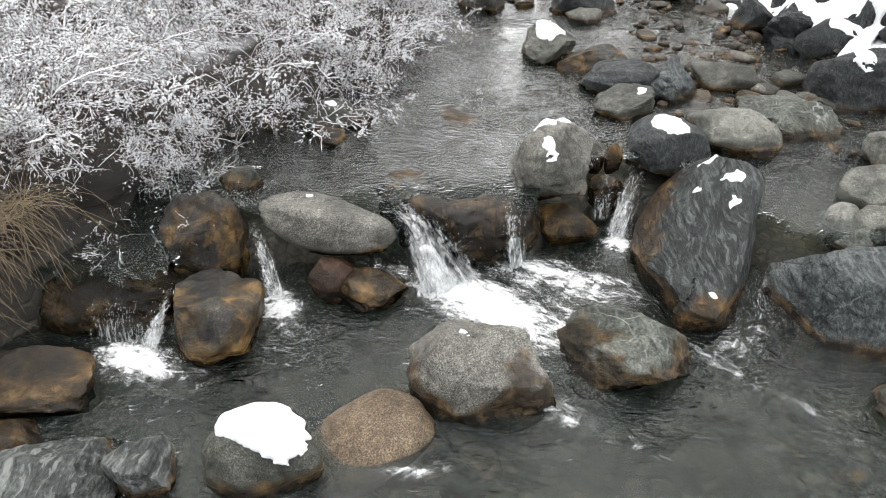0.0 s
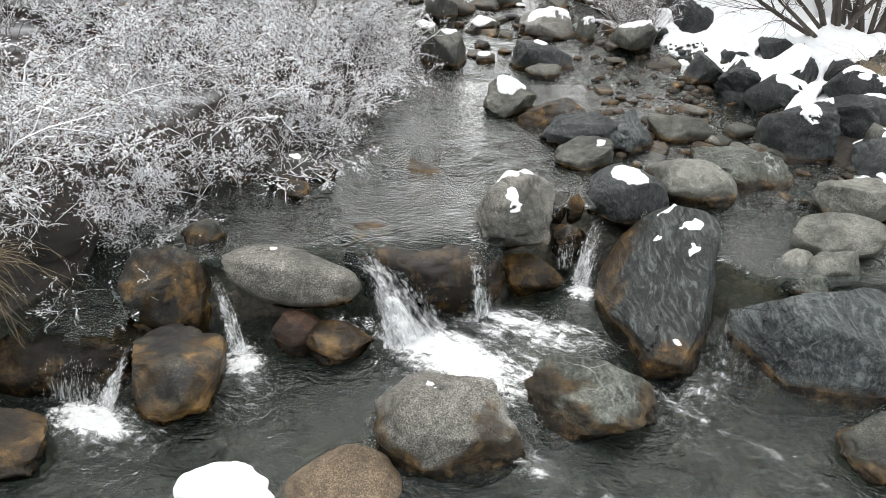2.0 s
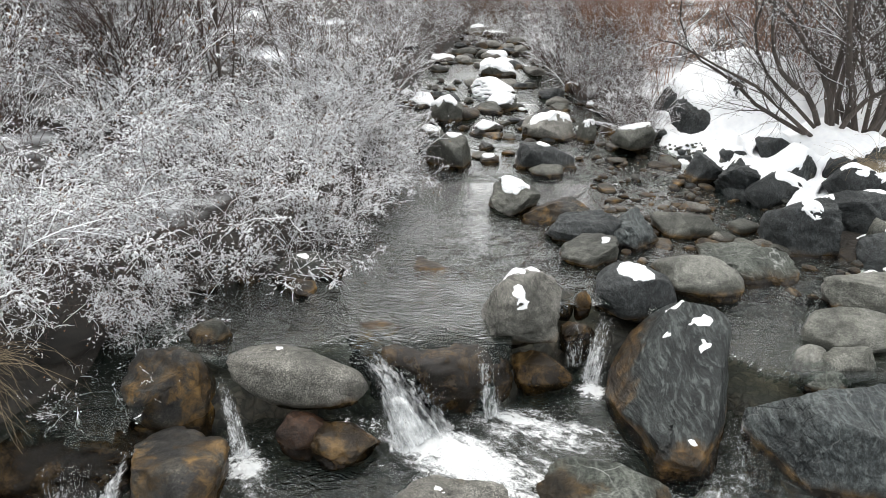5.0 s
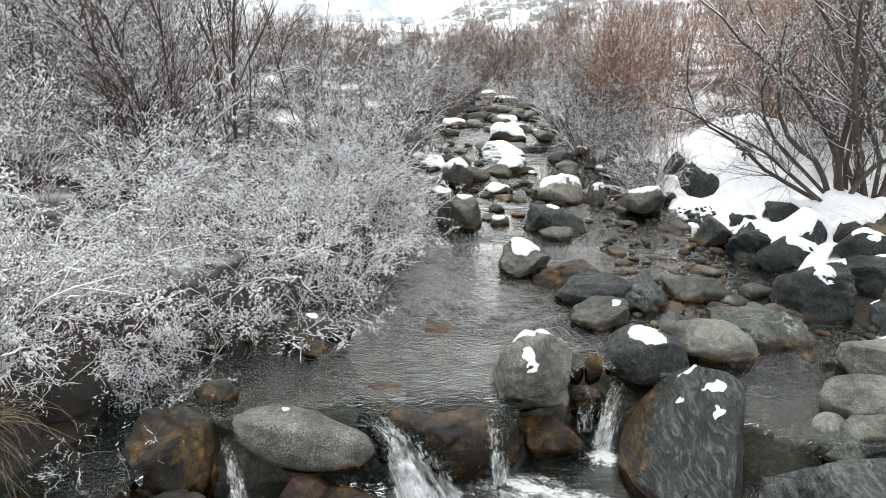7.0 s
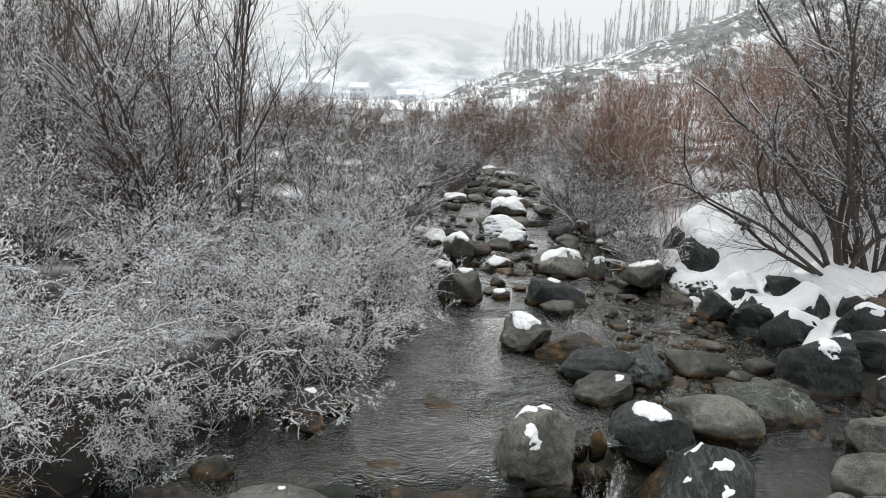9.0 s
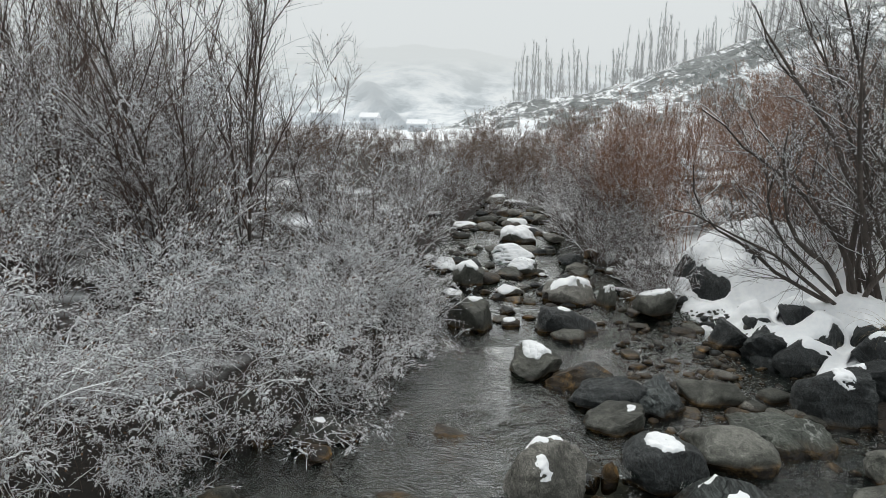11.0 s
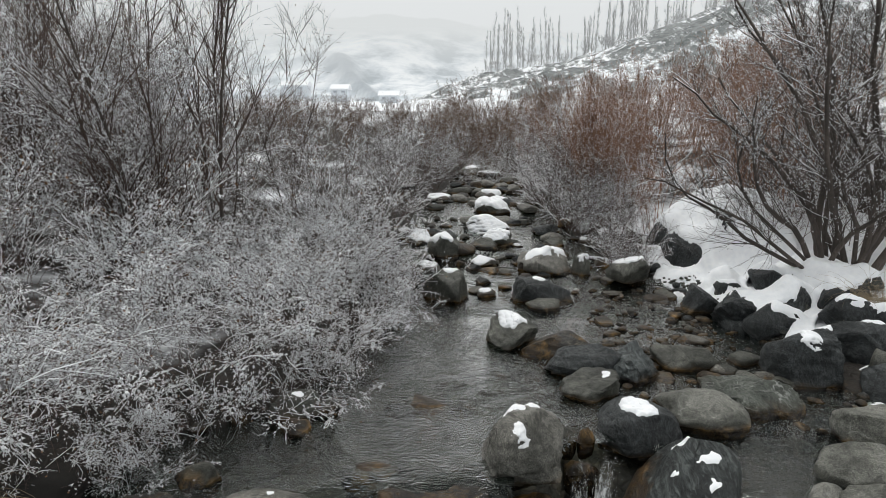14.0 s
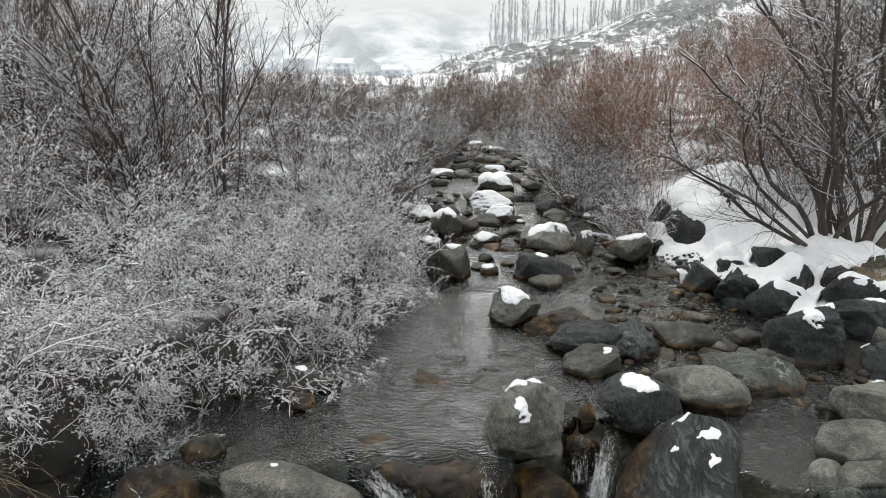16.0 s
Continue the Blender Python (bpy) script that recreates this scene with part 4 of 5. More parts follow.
def snow_blanket():
    """The snow that lies over the bank's rocks and ground in one sheet, broken where they are steep."""
    V, F, at = [], [], 0
    for ob in list(scene.objects):
        if ob.type == "MESH" and ob.name.split(".")[0] in ("boulder", "stone", "ground"):
            o = ob.matrix_world.translation
            if ob.name != "ground" and not (2.0 < o.x < 7.0 and 5.0 < o.y < 12.5):
                continue
            co = np.empty(len(ob.data.vertices) * 3)
            ob.data.vertices.foreach_get("co", co)
            V.append(co.reshape(-1, 3) + np.array(o))
            F += [[v + at for v in f.vertices] for f in ob.data.polygons]
            at += len(ob.data.vertices)
    tree = BVHTree.FromPolygons(np.concatenate(V).tolist(), F)
    xs, ys = np.arange(2.5, 6.6, 0.026), np.arange(5.3, 12.4, 0.026)
    X, Y = np.meshgrid(xs, ys)
    down = Vector((0, 0, -1))
    H = np.array([tree.ray_cast(Vector((x, y, 6.0)), down)[0].z for x, y in zip(X.ravel(), Y.ravel())]).reshape(X.shape)

    def blurred(A, times):
        for _ in range(times):
            B = np.pad(A, 1, "edge")
            A = (B[1:-1, 1:-1] * 2 + B[:-2, 1:-1] + B[2:, 1:-1] + B[1:-1, :-2] + B[1:-1, 2:]) / 6
        return A

    soft = blurred(H, 10)
    gy, gx = np.gradient(soft, 0.026)
    slope = np.hypot(gx, gy)
    P = np.stack([X.ravel(), Y.ravel(), soft.ravel()], 1)
    n1, n2 = layered(P, 0.55, 91, 4, 0.6).reshape(X.shape), layered(P, 0.11, 92, 4, 0.65).reshape(X.shape)
    edge = np.interp(Y, (5.3, 6.2, 7.0, 7.9, 8.7, 9.0, 9.5, 10.4, 11.3, 12.4), (4.3, 4.0, 3.75, 3.48, 3.12, 3.0, 2.72, 2.8, 2.9, 2.6))
    base = blurred(np.maximum(H, soft), 3)
    by, bx = np.gradient(base, 0.026)
    sheer = np.hypot(bx, by)
    great = ease(Y, 9.1, 9.5) * ease(X + 0.5 * n1 - 0.25 * (10.2 - Y), 3.0, 3.5)
    steep = 0.95 + 0.45 * ease(Y, 7.2, 7.8) + 1.9 * great
    mask = np.minimum((X - edge + 0.30 * n1 + 0.12 * n2) / 0.35, (steep + 0.55 * n1 + 0.45 * n2 - slope) / 0.45)
    mask = np.minimum(mask, (1.6 + 1.5 * great - sheer) / 0.4)
    mask = np.minimum(mask, (0.40 + 1.7 * layered(P, 0.5, 95, 4).reshape(X.shape) + 1.5 * great + 0.35 * ease(X, 3.6, 4.2)) / 0.3)
    mask = np.minimum(mask, (0.42 + 0.5 * n1 + 0.5 * n2 + 1.1 * ease(Y, 6.0, 7.2)) / 0.3)
    mask = np.minimum(mask, np.minimum(6.5 - X, 12.3 - Y) / 0.3)
    mask = blurred(np.clip(mask, -1, 1), 3)
    full = np.sqrt(np.clip(mask, 0, 1))
    lump = 1 + 0.5 * n1
    Z = base + 0.055 * lump * full - 0.014 + (0.026 * n2 + 0.03 * n1) * full
    my, mx = np.gradient(mask, 0.026)
    pull = np.where(mask < 0, -mask / (mx ** 2 + my ** 2 + 1e-3), 0.0)
    dx, dy = np.clip(pull * mx, -0.03, 0.03), np.clip(pull * my, -0.03, 0.03)
    Z = np.where(mask < 0, base + dx * bx + dy * by - 0.03, Z)
    X, Y = X + dx, Y + dy
    w = len(xs)
    i = np.arange(len(ys) - 1)[:, None] * w + np.arange(w - 1)
    F4 = np.stack([i, i + 1, i + 1 + w, i + w], -1).reshape(-1, 4)
    m, z = mask.ravel(), Z.ravel()
    F4 = F4[(m[F4] > 0).any(1) & (np.ptp(z[F4], axis=1) < 0.14)]
    used = np.unique(F4)
    index = np.full(len(z), -1)
    index[used] = np.arange(len(used))
    V = np.stack([X.ravel(), Y.ravel(), z], 1)[used]
    thing("snow_blanket", mesh_of("snow_blanket", V, index[F4], snow), "fresh snow lying over the rocks of the bank", "snow", kind="stuff")


snow_blanket()


# ---- falls and foam ----
def foam_patch(x, y, a, b, z, seed, thick=1.0, turn=0.0):
    n, m = 72, 72
    U, W = np.meshgrid(np.linspace(-1, 1, n), np.linspace(-1, 1, m))
    u, w = U.ravel(), W.ravel()
    c, s = math.cos(radians(turn)), math.sin(radians(turn))
    px, py = x + a * u * c - b * w * s, y + a * u * s + b * w * c
    P = np.stack([px, py, 0 * px], 1)
    rim = np.clip(1 - np.hypot(u, w), 0, 1)
    h = z + 0.012 + thick * (np.sqrt(rim) * 0.030 * (0.7 + layered(P, 0.12, seed, 4, 0.65)) + 0.016 * rim * layered(P, 0.03, seed + 1, 2))
    i = np.arange(m - 1)[:, None] * n + np.arange(n - 1)
    F = np.stack([i, i + 1, i + 1 + n, i + n], -1).reshape(-1, 4)
    ragged = layered(np.stack([a * u, b * w * 2.2, 0 * u + seed], 1), 0.16, seed + 4, 4, 0.65)
    me = mesh_of("foam", np.stack([px, py, h], 1), F, foam_mat, True, {"thick": thick * 1.25 * rim ** 0.8 * (1 + 0.9 * ragged) - 0.25 * (rim < 0.04)})
    uvs = me.uv_layers.new(name="flow")
    loop = np.array([lp.vertex_index for lp in me.loops])
    uvs.data.foreach_set("uv", np.stack([a * u, b * w], 1)[loop].ravel())
    return thing("foam", me, "white foam churning on the water below a fall", "foam", "foam of the falls", kind="stuff")


def waterfall(top, foot, w_top, w_foot, seed, thick=0.5, drops=1.0, label="white water pouring between the boulders"):
    """A tongue of falling water from a lip to its foot: three broken sheets, and drops that leap off them."""
    n, m = 34, 46
    U, W = np.meshgrid(np.linspace(-1, 1, n), np.linspace(0, 1, m))
    u, w = U.ravel(), W.ravel()
    top, foot = np.array(top, float), np.array(foot, float)
    d = foot - top
    side = np.cross(d, (0, 0, 1.0))
    side /= np.linalg.norm(side)
    rng = np.random.default_rng(seed)

    def on(u, w):
        width = w_top + (w_foot - w_top) * w ** 1.4
        swell = layered(np.stack([u * 2.5, w * 2.5, 0 * u], 1), 1.0, seed + 9, 3)
        P = top + d * np.stack([w, w, w ** 1.7], 1) + side * (width * u * (1 + 0.35 * swell))[:, None]
        P[:, 2] += 0.02 + 0.045 * swell * (0.4 + thick)
        return P, width

    i = np.arange(m - 1)[:, None] * n + np.arange(n - 1)
    F = np.stack([i, i + 1, i + 1 + n, i + n], -1).reshape(-1, 4)
    ob = None
    for sheet in range(3):
        P, width = on(u, w)
        rib = layered(np.stack([u * width * 30, w * 1.4, 0 * u], 1), 1.0, seed + 50 * sheet, 3)
        lump = layered(P, 0.07, seed + 70 + sheet, 4, 0.7) * thick
        P[:, 2] += 0.010 * rib + 0.018 * sheet + 0.06 * lump
        P[:, 1] -= 0.012 * rib + 0.02 * sheet + 0.05 * lump
        edge = np.clip((1 - np.abs(u)) * 1.6, 0, 1)
        body = thick * edge * (0.42 + 0.62 * ease(w, 0.1, 0.9)) * ease(w, -0.15, 0.15) * (1 - 0.3 * sheet)
        me = mesh_of("sheet", P, F, fall_mat, True, {"thick": body - 0.2 * (edge < 0.08)})
        uvs = me.uv_layers.new(name="flow")
        loop = np.array([lp.vertex_index for lp in me.loops])
        uvs.data.foreach_set("uv", (np.stack([u * width, w * np.linalg.norm(d)], 1) + 3.7 * sheet + seed)[loop].ravel())
        if ob is None:
            ob = thing("waterfall", me, label, "waterfall", "falls of the stream")
        else:
            part("sheet", me, ob)
    V0, F0 = ball(0)
    Vs, Fs = [], []
    for j in range(int(420 * drops * (w_foot + w_top))):
        wj = np.array([rng.random() ** 0.6])
        at = on(np.array([np.clip(rng.normal() * 0.6, -1.25, 1.25)]), wj)[0][0] + rng.normal(size=3) * (0.018, 0.02, 0.018) + (0, -0.02, 0.02 + 0.04 * wj[0] * abs(rng.normal()))
        Vs.append(V0 * rng.uniform(0.0010, 0.0026) * (1, 1, rng.uniform(1, 3.2)) + at)
        Fs.append(F0 + len(V0) * j)
    part("spray", mesh_of("spray", np.concatenate(Vs), np.concatenate(Fs), strand_mat), ob, "flying drops", "stuff")
    return ob


THREADS = "thin threads of water over a brown ledge"
waterfall((-0.68, 4.40, 0.45), (-0.22, 4.02, 0.0), 0.10, 0.22, 1, 1.15)
waterfall((-0.62, 4.36, 0.43), (-0.36, 3.95, 0.0), 0.07, 0.16, 11, 0.85)
waterfall((-0.50, 4.36, 0.36), (-0.08, 4.10, 0.0), 0.07, 0.15, 12, 0.7)
waterfall((-0.40, 4.27, 0.46), (-0.38, 4.14, 0.02), 0.05, 0.06, 2, 0.5, 0.35, THREADS)
waterfall((-0.18, 4.24, 0.44), (-0.18, 4.15, 0.02), 0.10, 0.11, 13, 0.24, 0.3, THREADS)
waterfall((0.14, 4.50, 0.49), (0.24, 4.32, 0.0), 0.05, 0.12, 3, 0.72)
waterfall((1.24, 5.25, 0.40), (1.05, 4.82, 0.0), 0.07, 0.13, 4, 0.75)
waterfall((0.92, 5.08, 0.42), (0.93, 4.96, 0.05), 0.10, 0.11, 5, 0.42, 0.35, THREADS)
waterfall((-1.72, 4.22, 0.42), (-1.46, 3.82, 0.0), 0.05, 0.10, 6, 0.7)
waterfall((-2.38, 3.38, 0.26), (-2.38, 3.28, 0.0), 0.22, 0.23, 7, 0.44, 0.25, "thin curtain of water over a rock shelf")
waterfall((-2.05, 3.58, 0.26), (-2.14, 3.24, 0.0), 0.03, 0.09, 8, 0.85)
waterfall((1.98, 4.10, 0.30), (1.90, 3.86, 0.0), 0.05, 0.08, 9, 0.40, 0.6)
foam_patch(-0.04, 3.90, 0.66, 0.32, 0.0, 21, 1.5, -34)
foam_patch(0.15, 3.80, 1.0, 0.5, 0.0, 27, 0.85, -30)
foam_patch(0.42, 4.30, 0.52, 0.22, 0.0, 22, 0.95, -10)
foam_patch(0.66, 4.18, 0.75, 0.34, 0.0, 28, 0.75, -18)
foam_patch(1.05, 4.72, 0.17, 0.26, 0.0, 23, 1.0)
foam_patch(-1.42, 3.72, 0.19, 0.28, 0.0, 24, 1.35, 20)
foam_patch(-1.30, 3.50, 0.35, 0.30, 0.0, 30, 0.4, -30)
foam_patch(-2.2, 3.12, 0.38, 0.22, 0.0, 25, 1.4, -12)
foam_patch(-2.0, 3.03, 0.5, 0.25, 0.0, 29, 0.5, -12)
foam_patch(1.75, 3.65, 0.4, 0.22, 0.0, 26, 0.5, 40)
foam_patch(1.50, 3.42, 0.62, 0.16, 0.0, 31, 0.42, -38)
foam_patch(2.05, 2.95, 0.55, 0.14, 0.0, 32, 0.34, -42)
foam_patch(0.52, 2.88, 0.20, 0.16, 0.0, 33, 0.75, -20)
foam_patch(-0.32, 2.42, 0.30, 0.10, 0.0, 34, 0.60, 12)
foam_patch(0.75, 2.75, 0.60, 0.22, 0.0, 35, 0.30, -20)


# ---- shrubs and trees ----
def sprout(rng, start, way, length, k, wobble, lift):
    """Polylines (n, k + 1, 3) that grow from start along way, wander, and rise or droop."""
    P, d = [start], unit(way)
    for _ in range(k):
        d = unit(d + rng.normal(size=d.shape) * wobble + np.array([0, 0, 1.0]) * np.asarray(lift).reshape(-1, 1))
        P.append(P[-1] + d * (length / k)[:, None])
    return np.stack(P, 1)


def offshoots(rng, parents, count, low, spread, up):
    """Starts and ways of count side shoots on each parent polyline."""
    n, k1, _ = parents.shape
    who = np.repeat(np.arange(n), count)
    t = rng.uniform(low, 0.98, len(who)) * (k1 - 1)
    i = np.minimum(t.astype(int), k1 - 2)
    f = (t - i)[:, None]
    a, b = parents[who, i], parents[who, i + 1]
    tangent = unit(b - a)
    way = unit(tangent + spread * unit(rng.normal(size=a.shape)) + np.array([0, 0, up]))
    return who, t / (k1 - 1), a + (b - a) * f, way


def joined(pieces):
    """One list of points and faces out of several; rows that name their last corner twice are triangles."""
    V, F, at = [], [], 0
    for v, f in pieces:
        rows = (f + at).tolist()
        F += [row[:3] if row[2] == row[-1] else row for row in rows]
        V.append(v)
        at += len(v)
    return np.concatenate(V), F


def higher(P, tall):
    return 0.30 + 0.70 * ease(P[:, :, 2].mean(1) / tall, 0.02, 0.40)


def snow_on(rng, P, R, amount, share, tall=1.0):
    """Snow lying along the upper side of shoots: uneven, thicker on the flatter ones, sparser near the plant's foot."""
    pick = rng.random(len(P)) < share * higher(P, tall)
    P, R = P[pick], R[pick]
    tangent = unit(np.gradient(P, axis=1))
    flat = np.sqrt(np.clip(1 - tangent[..., 2] ** 2, 0, 1))
    S = amount * (0.3 + 0.7 * flat) * rng.uniform(0.3, 1.5, R.shape)
    S[:, 0] *= 0.5
    S[:, -1] *= 0.6
    Q = P.copy()
    Q[..., 2] += R * 0.5 + S * 0.55
    return tubes(Q, S, 3)


def lumps_on(rng, P, size, share, tall, each, long, load):
    """Short lumps of snow sitting here and there on twigs."""
    pick = np.repeat(np.flatnonzero(rng.random(len(P)) < share * higher(P, tall) * load), each)
    P, load = P[pick], load[pick]
    k = P.shape[1] - 1
    length = np.linalg.norm(P[:, -1] - P[:, 0], axis=1)
    du = np.clip(long * rng.uniform(0.4, 1.3, len(P)) / np.maximum(length, 1e-3), 0.05, 0.7)
    u = rng.random(len(P)) * (1 - du)
    points = []
    for step in (0.0, 0.5, 1.0):
        at = np.clip(u + du * step, 0, 0.999) * k
        i = at.astype(int)
        f = (at - i)[:, None]
        row = np.arange(len(P))
        points.append(P[row, i] * (1 - f) + P[row, i + 1] * f)
    S = size * (0.45 + 1.0 * rng.random((len(P), 1)) ** 1.6) * np.sqrt(load)[:, None]
    a, m, b = points
    tangent = unit(b - a)
    s = unit(np.cross(tangent, np.array([0.13, 0.21, 1.0])))
    u = np.cross(s, tangent)
    ring = [m + S * (math.cos(g) * s + math.sin(g) * u) * rng.uniform(0.7, 1.3, (len(P), 1)) for g in (math.pi / 2, math.pi * 7 / 6, math.pi * 11 / 6)]
    V = np.stack([a, *ring, b], 1)
    V[..., 2] += 0.4 * S
    base = np.arange(len(P))[:, None] * 5
    F = np.stack([base + t for t in ((0, 2, 1, 1), (0, 3, 2, 2), (0, 1, 3, 3), (4, 1, 2, 2), (4, 2, 3, 3), (4, 3, 1, 1))], 1).reshape(-1, 4)
    return V.reshape(-1, 3), F


def leaves_on(rng, tips, size):
    n = len(tips)
    a = unit(rng.normal(size=(n, 3))) * size * rng.uniform(0.6, 1.3, (n, 1))
    b = unit(np.cross(a, rng.normal(size=(n, 3)))) * size * 0.45
    V = np.stack([tips, tips + a * 0.5 + b, tips + a + (0, 0, -size * 0.2), tips + a * 0.5 - b], 1).reshape(-1, 3)
    return V, np.arange(n * 4).reshape(n, 4)


def plant(seed, stems, height, lean, base, limbs, twigs, tips, thickness, snow_size, snow_share, wood, leaf_share=0.0, lift=0.05, droop=0.0, k=6, low=0.25, limb_len=0.42, up=0.25, spread=0.9, wobble=0.10, split=False, twig_len=0.48, tip_len=0.5, fine=0.0026, ways=None, kc=2, lump=0.035, slight=1.0):
    """A shrub or tree from its stems to its last twigs, with the snow that lies on them. split: each stem is a part of its own."""
    rng = np.random.default_rng(seed)
    az = rng.uniform(0, 2 * math.pi, stems)
    out = np.stack([np.cos(az), np.sin(az), 0 * az], 1)
    start = out * base * rng.uniform(0.2, 1, (stems, 1))
    way = out * (lean * rng.uniform(0.3, 1.0, stems))[:, None] + np.array([0, 0, 1.0])
    length = height * rng.uniform(0.65, 1.05, stems)
    for n, aim in enumerate(ways or ()):
        way[n] = aim[:3]
        length[n] = height * aim[3]
    A = sprout(rng, start, way, length, k, wobble, lift)
    taper = np.linspace(1, 0.14, k + 1) ** 0.9
    RA = thickness * (length / height)[:, None] * taper * rng.uniform(0.6, 1.1, (stems, 1)) * np.r_[1.0, np.full(stems - 1, slight)][:, None]
    who, t, s, w = offshoots(rng, A, limbs, low, spread, up)
    lb = limb_len * length[who] * (1.1 - 0.75 * t) * rng.uniform(0.5, 1.2, len(who))
    B = sprout(rng, s, w, lb, 3, wobble * 1.3, lift - droop * 0.6)
    RB = np.minimum(thickness * 0.42, np.maximum(fine * 1.4, 0.010 * lb))[:, None] * np.linspace(1, 0.3, 4)
    load = 0.25 + 1.6 * rng.random(len(B)) ** 1.3
    who2, t2, s2, w2 = offshoots(rng, B, twigs, 0.12, spread, up * 0.6)
    lc = twig_len * lb[who2] * rng.uniform(0.4, 1.3, len(who2)) + 0.04
    C = sprout(rng, s2, w2, lc, kc, wobble * 2.5, lift - droop)
    RC = np.full(len(C), fine * 1.1)[:, None] * np.linspace(1, 0.5, kc + 1)
    solid = [tubes(B, RB, 3), tubes(C, RC, 3)]
    trunks = [tubes(A[n:n + 1], RA[n:n + 1], 7 if split else 4) for n in range(stems)]
    if not split:
        solid += trunks
    white = [snow_on(rng, A, RA, snow_size * 0.7 + thickness * 0.10, snow_share, height), snow_on(rng, B, RB, snow_size * 0.75, snow_share, height), lumps_on(rng, C, snow_size, snow_share, height, 2, lump, load[who2])]
    last = C
    if tips:
        who3, t3, s3, w3 = offshoots(rng, C, tips, 0.15, spread, up * 0.4)
        ld = tip_len * lc[who3] * rng.uniform(0.4, 1.4, len(who3)) + 0.025
        D = sprout(rng, s3, w3, ld, 1, wobble * 1.6, lift - droop)
        RD = np.full(len(D), fine * 0.85)[:, None] * np.array([1, 0.5])
        solid.append(tubes(D[::2], RD[::2], 3))
        white.append(lumps_on(rng, D, snow_size, snow_share, height, 1, lump, load[who2][who3]))
        last = D
    made = {"crown": mesh_of("crown", *joined(solid), wood), "snow": mesh_of("twig_snow", *joined(white), snow)}
    if split:
        made["stems"] = [mesh_of("stem", *tr, bark_trunk) for tr in trunks]
    if leaf_share:
        ends = last[rng.random(len(last)) < leaf_share][:, -1]
        made["leaves"] = mesh_of("dry_leaf", *leaves_on(rng, ends, 0.03), dry_leaf, False)
    return made


def stand(kind, name, x, y, label, category, group, turn=0.0, size=1.0, sink=0.05, tip=(0, 0), z=None, stretch=1.0):
    """One plant of that kind, rooted in the ground."""
    z = float(ground_level(np.array([x]), np.array([y]))[0]) - sink if z is None else z
    ob = tagged(new(name), label, category, group)
    ob.matrix_world = pose(x, y, z, tip[0], tip[1], turn) @ Matrix.Diagonal((size, size, size * stretch, 1))
    for me in kind.get("stems", ()):
        part("stem", me, ob)
    part("crown", kind["crown"], ob, kind="stuff")
    part("snow", kind["snow"], ob, "fresh snow lying along the twigs", "stuff")
    if "leaves" in kind:
        part("dry_leaf", kind["leaves"], ob, "a few dry brown leaves", "stuff")
    return ob


rng = np.random.default_rng(7)
shrubs = [plant(100 + n, 13, 1.6, 1.1, 0.16, 8, 7, 2, 0.006, 0.0078, 0.92, bark_shrub, 0.04, lift=-0.05, droop=0.12, limb_len=0.44, wobble=0.20, twig_len=0.36, tip_len=0.34, spread=0.9, fine=0.0019, lump=0.060) for n in range(4)]
tangle = [plant(110 + n, 11, 1.9, 0.7, 0.2, 8, 5, 2, 0.007, 0.0068, 0.85, bark_shrub, 0.08, lift=0.02, droop=0.04, limb_len=0.40, wobble=0.16, fine=0.0024, twig_len=0.40, tip_len=0.36, up=0.4, lump=0.055) for n in range(3)]
tall_tangle = [plant(115 + n, 13, 3.1, 0.42, 0.3, 12, 5, 2, 0.009, 0.0088, 1.0, bark_shrub, 0.05, lift=0.03, droop=0.04, limb_len=0.32, wobble=0.13, fine=0.0024, twig_len=0.42, tip_len=0.36, up=0.35, low=0.12, spread=1.0, lump=0.06) for n in range(2)]
slim_trees = [
    plant(120, 5, 5.6, 0.30, 0.05, 22, 7, 2, 0.028, 0.0048, 0.45, bark_tree, 0.03, lift=0.03, limb_len=0.30, up=0.35, low=0.10, spread=1.0, k=10, split=True, fine=0.0024, twig_len=0.5, wobble=0.07, slight=0.5, ways=((-0.10, 0.0, 1.0, 1.0), (-0.34, -0.1, 1.0, 0.8), (0.20, 0.1, 1.0, 0.85))),
    plant(121, 7, 5.6, 0.42, 0.07, 20, 6, 2, 0.026, 0.0048, 0.45, bark_tree, 0.03, lift=0.03, limb_len=0.28, up=0.40, low=0.12, spread=0.95, k=10, split=True, fine=0.0024, twig_len=0.5, wobble=0.06, slight=0.5, ways=((0.04, 0.0, 1.0, 1.0), (0.40, -0.1, 1.0, 0.8), (-0.25, 0.1, 1.0, 0.85), (0.62, 0.1, 1.0, 0.62), (-0.5, -0.1, 1.0, 0.6))),
    plant(122, 3, 5.8, 0.22, 0.10, 24, 6, 2, 0.022, 0.0048, 0.45, bark_tree, 0.04, lift=0.04, limb_len=0.25, up=0.4, low=0.14, spread=1.0, k=9, split=True, fine=0.0026, twig_len=0.5, wobble=0.06, slight=0.6),
]
willows = [plant(130 + n, 11, 4.3, 0.50, 0.25, 12, 5, 0, 0.014, 0.0075, 0.50, bark_red, 0.0, lift=0.04, limb_len=0.28, up=0.6, spread=0.8, low=0.12, fine=0.0036, twig_len=0.5, k=4, kc=1, wobble=0.13, lump=0.06) for n in range(3)]
brown_willows = [plant(135 + n, 11, 4.3, 0.55, 0.25, 12, 5, 0, 0.014, 0.0070, 0.45, bark_brown, 0.0, lift=0.03, limb_len=0.30, up=0.55, spread=0.85, low=0.12, fine=0.0036, twig_len=0.5, k=4, kc=1, wobble=0.13, lump=0.06) for n in range(3)]
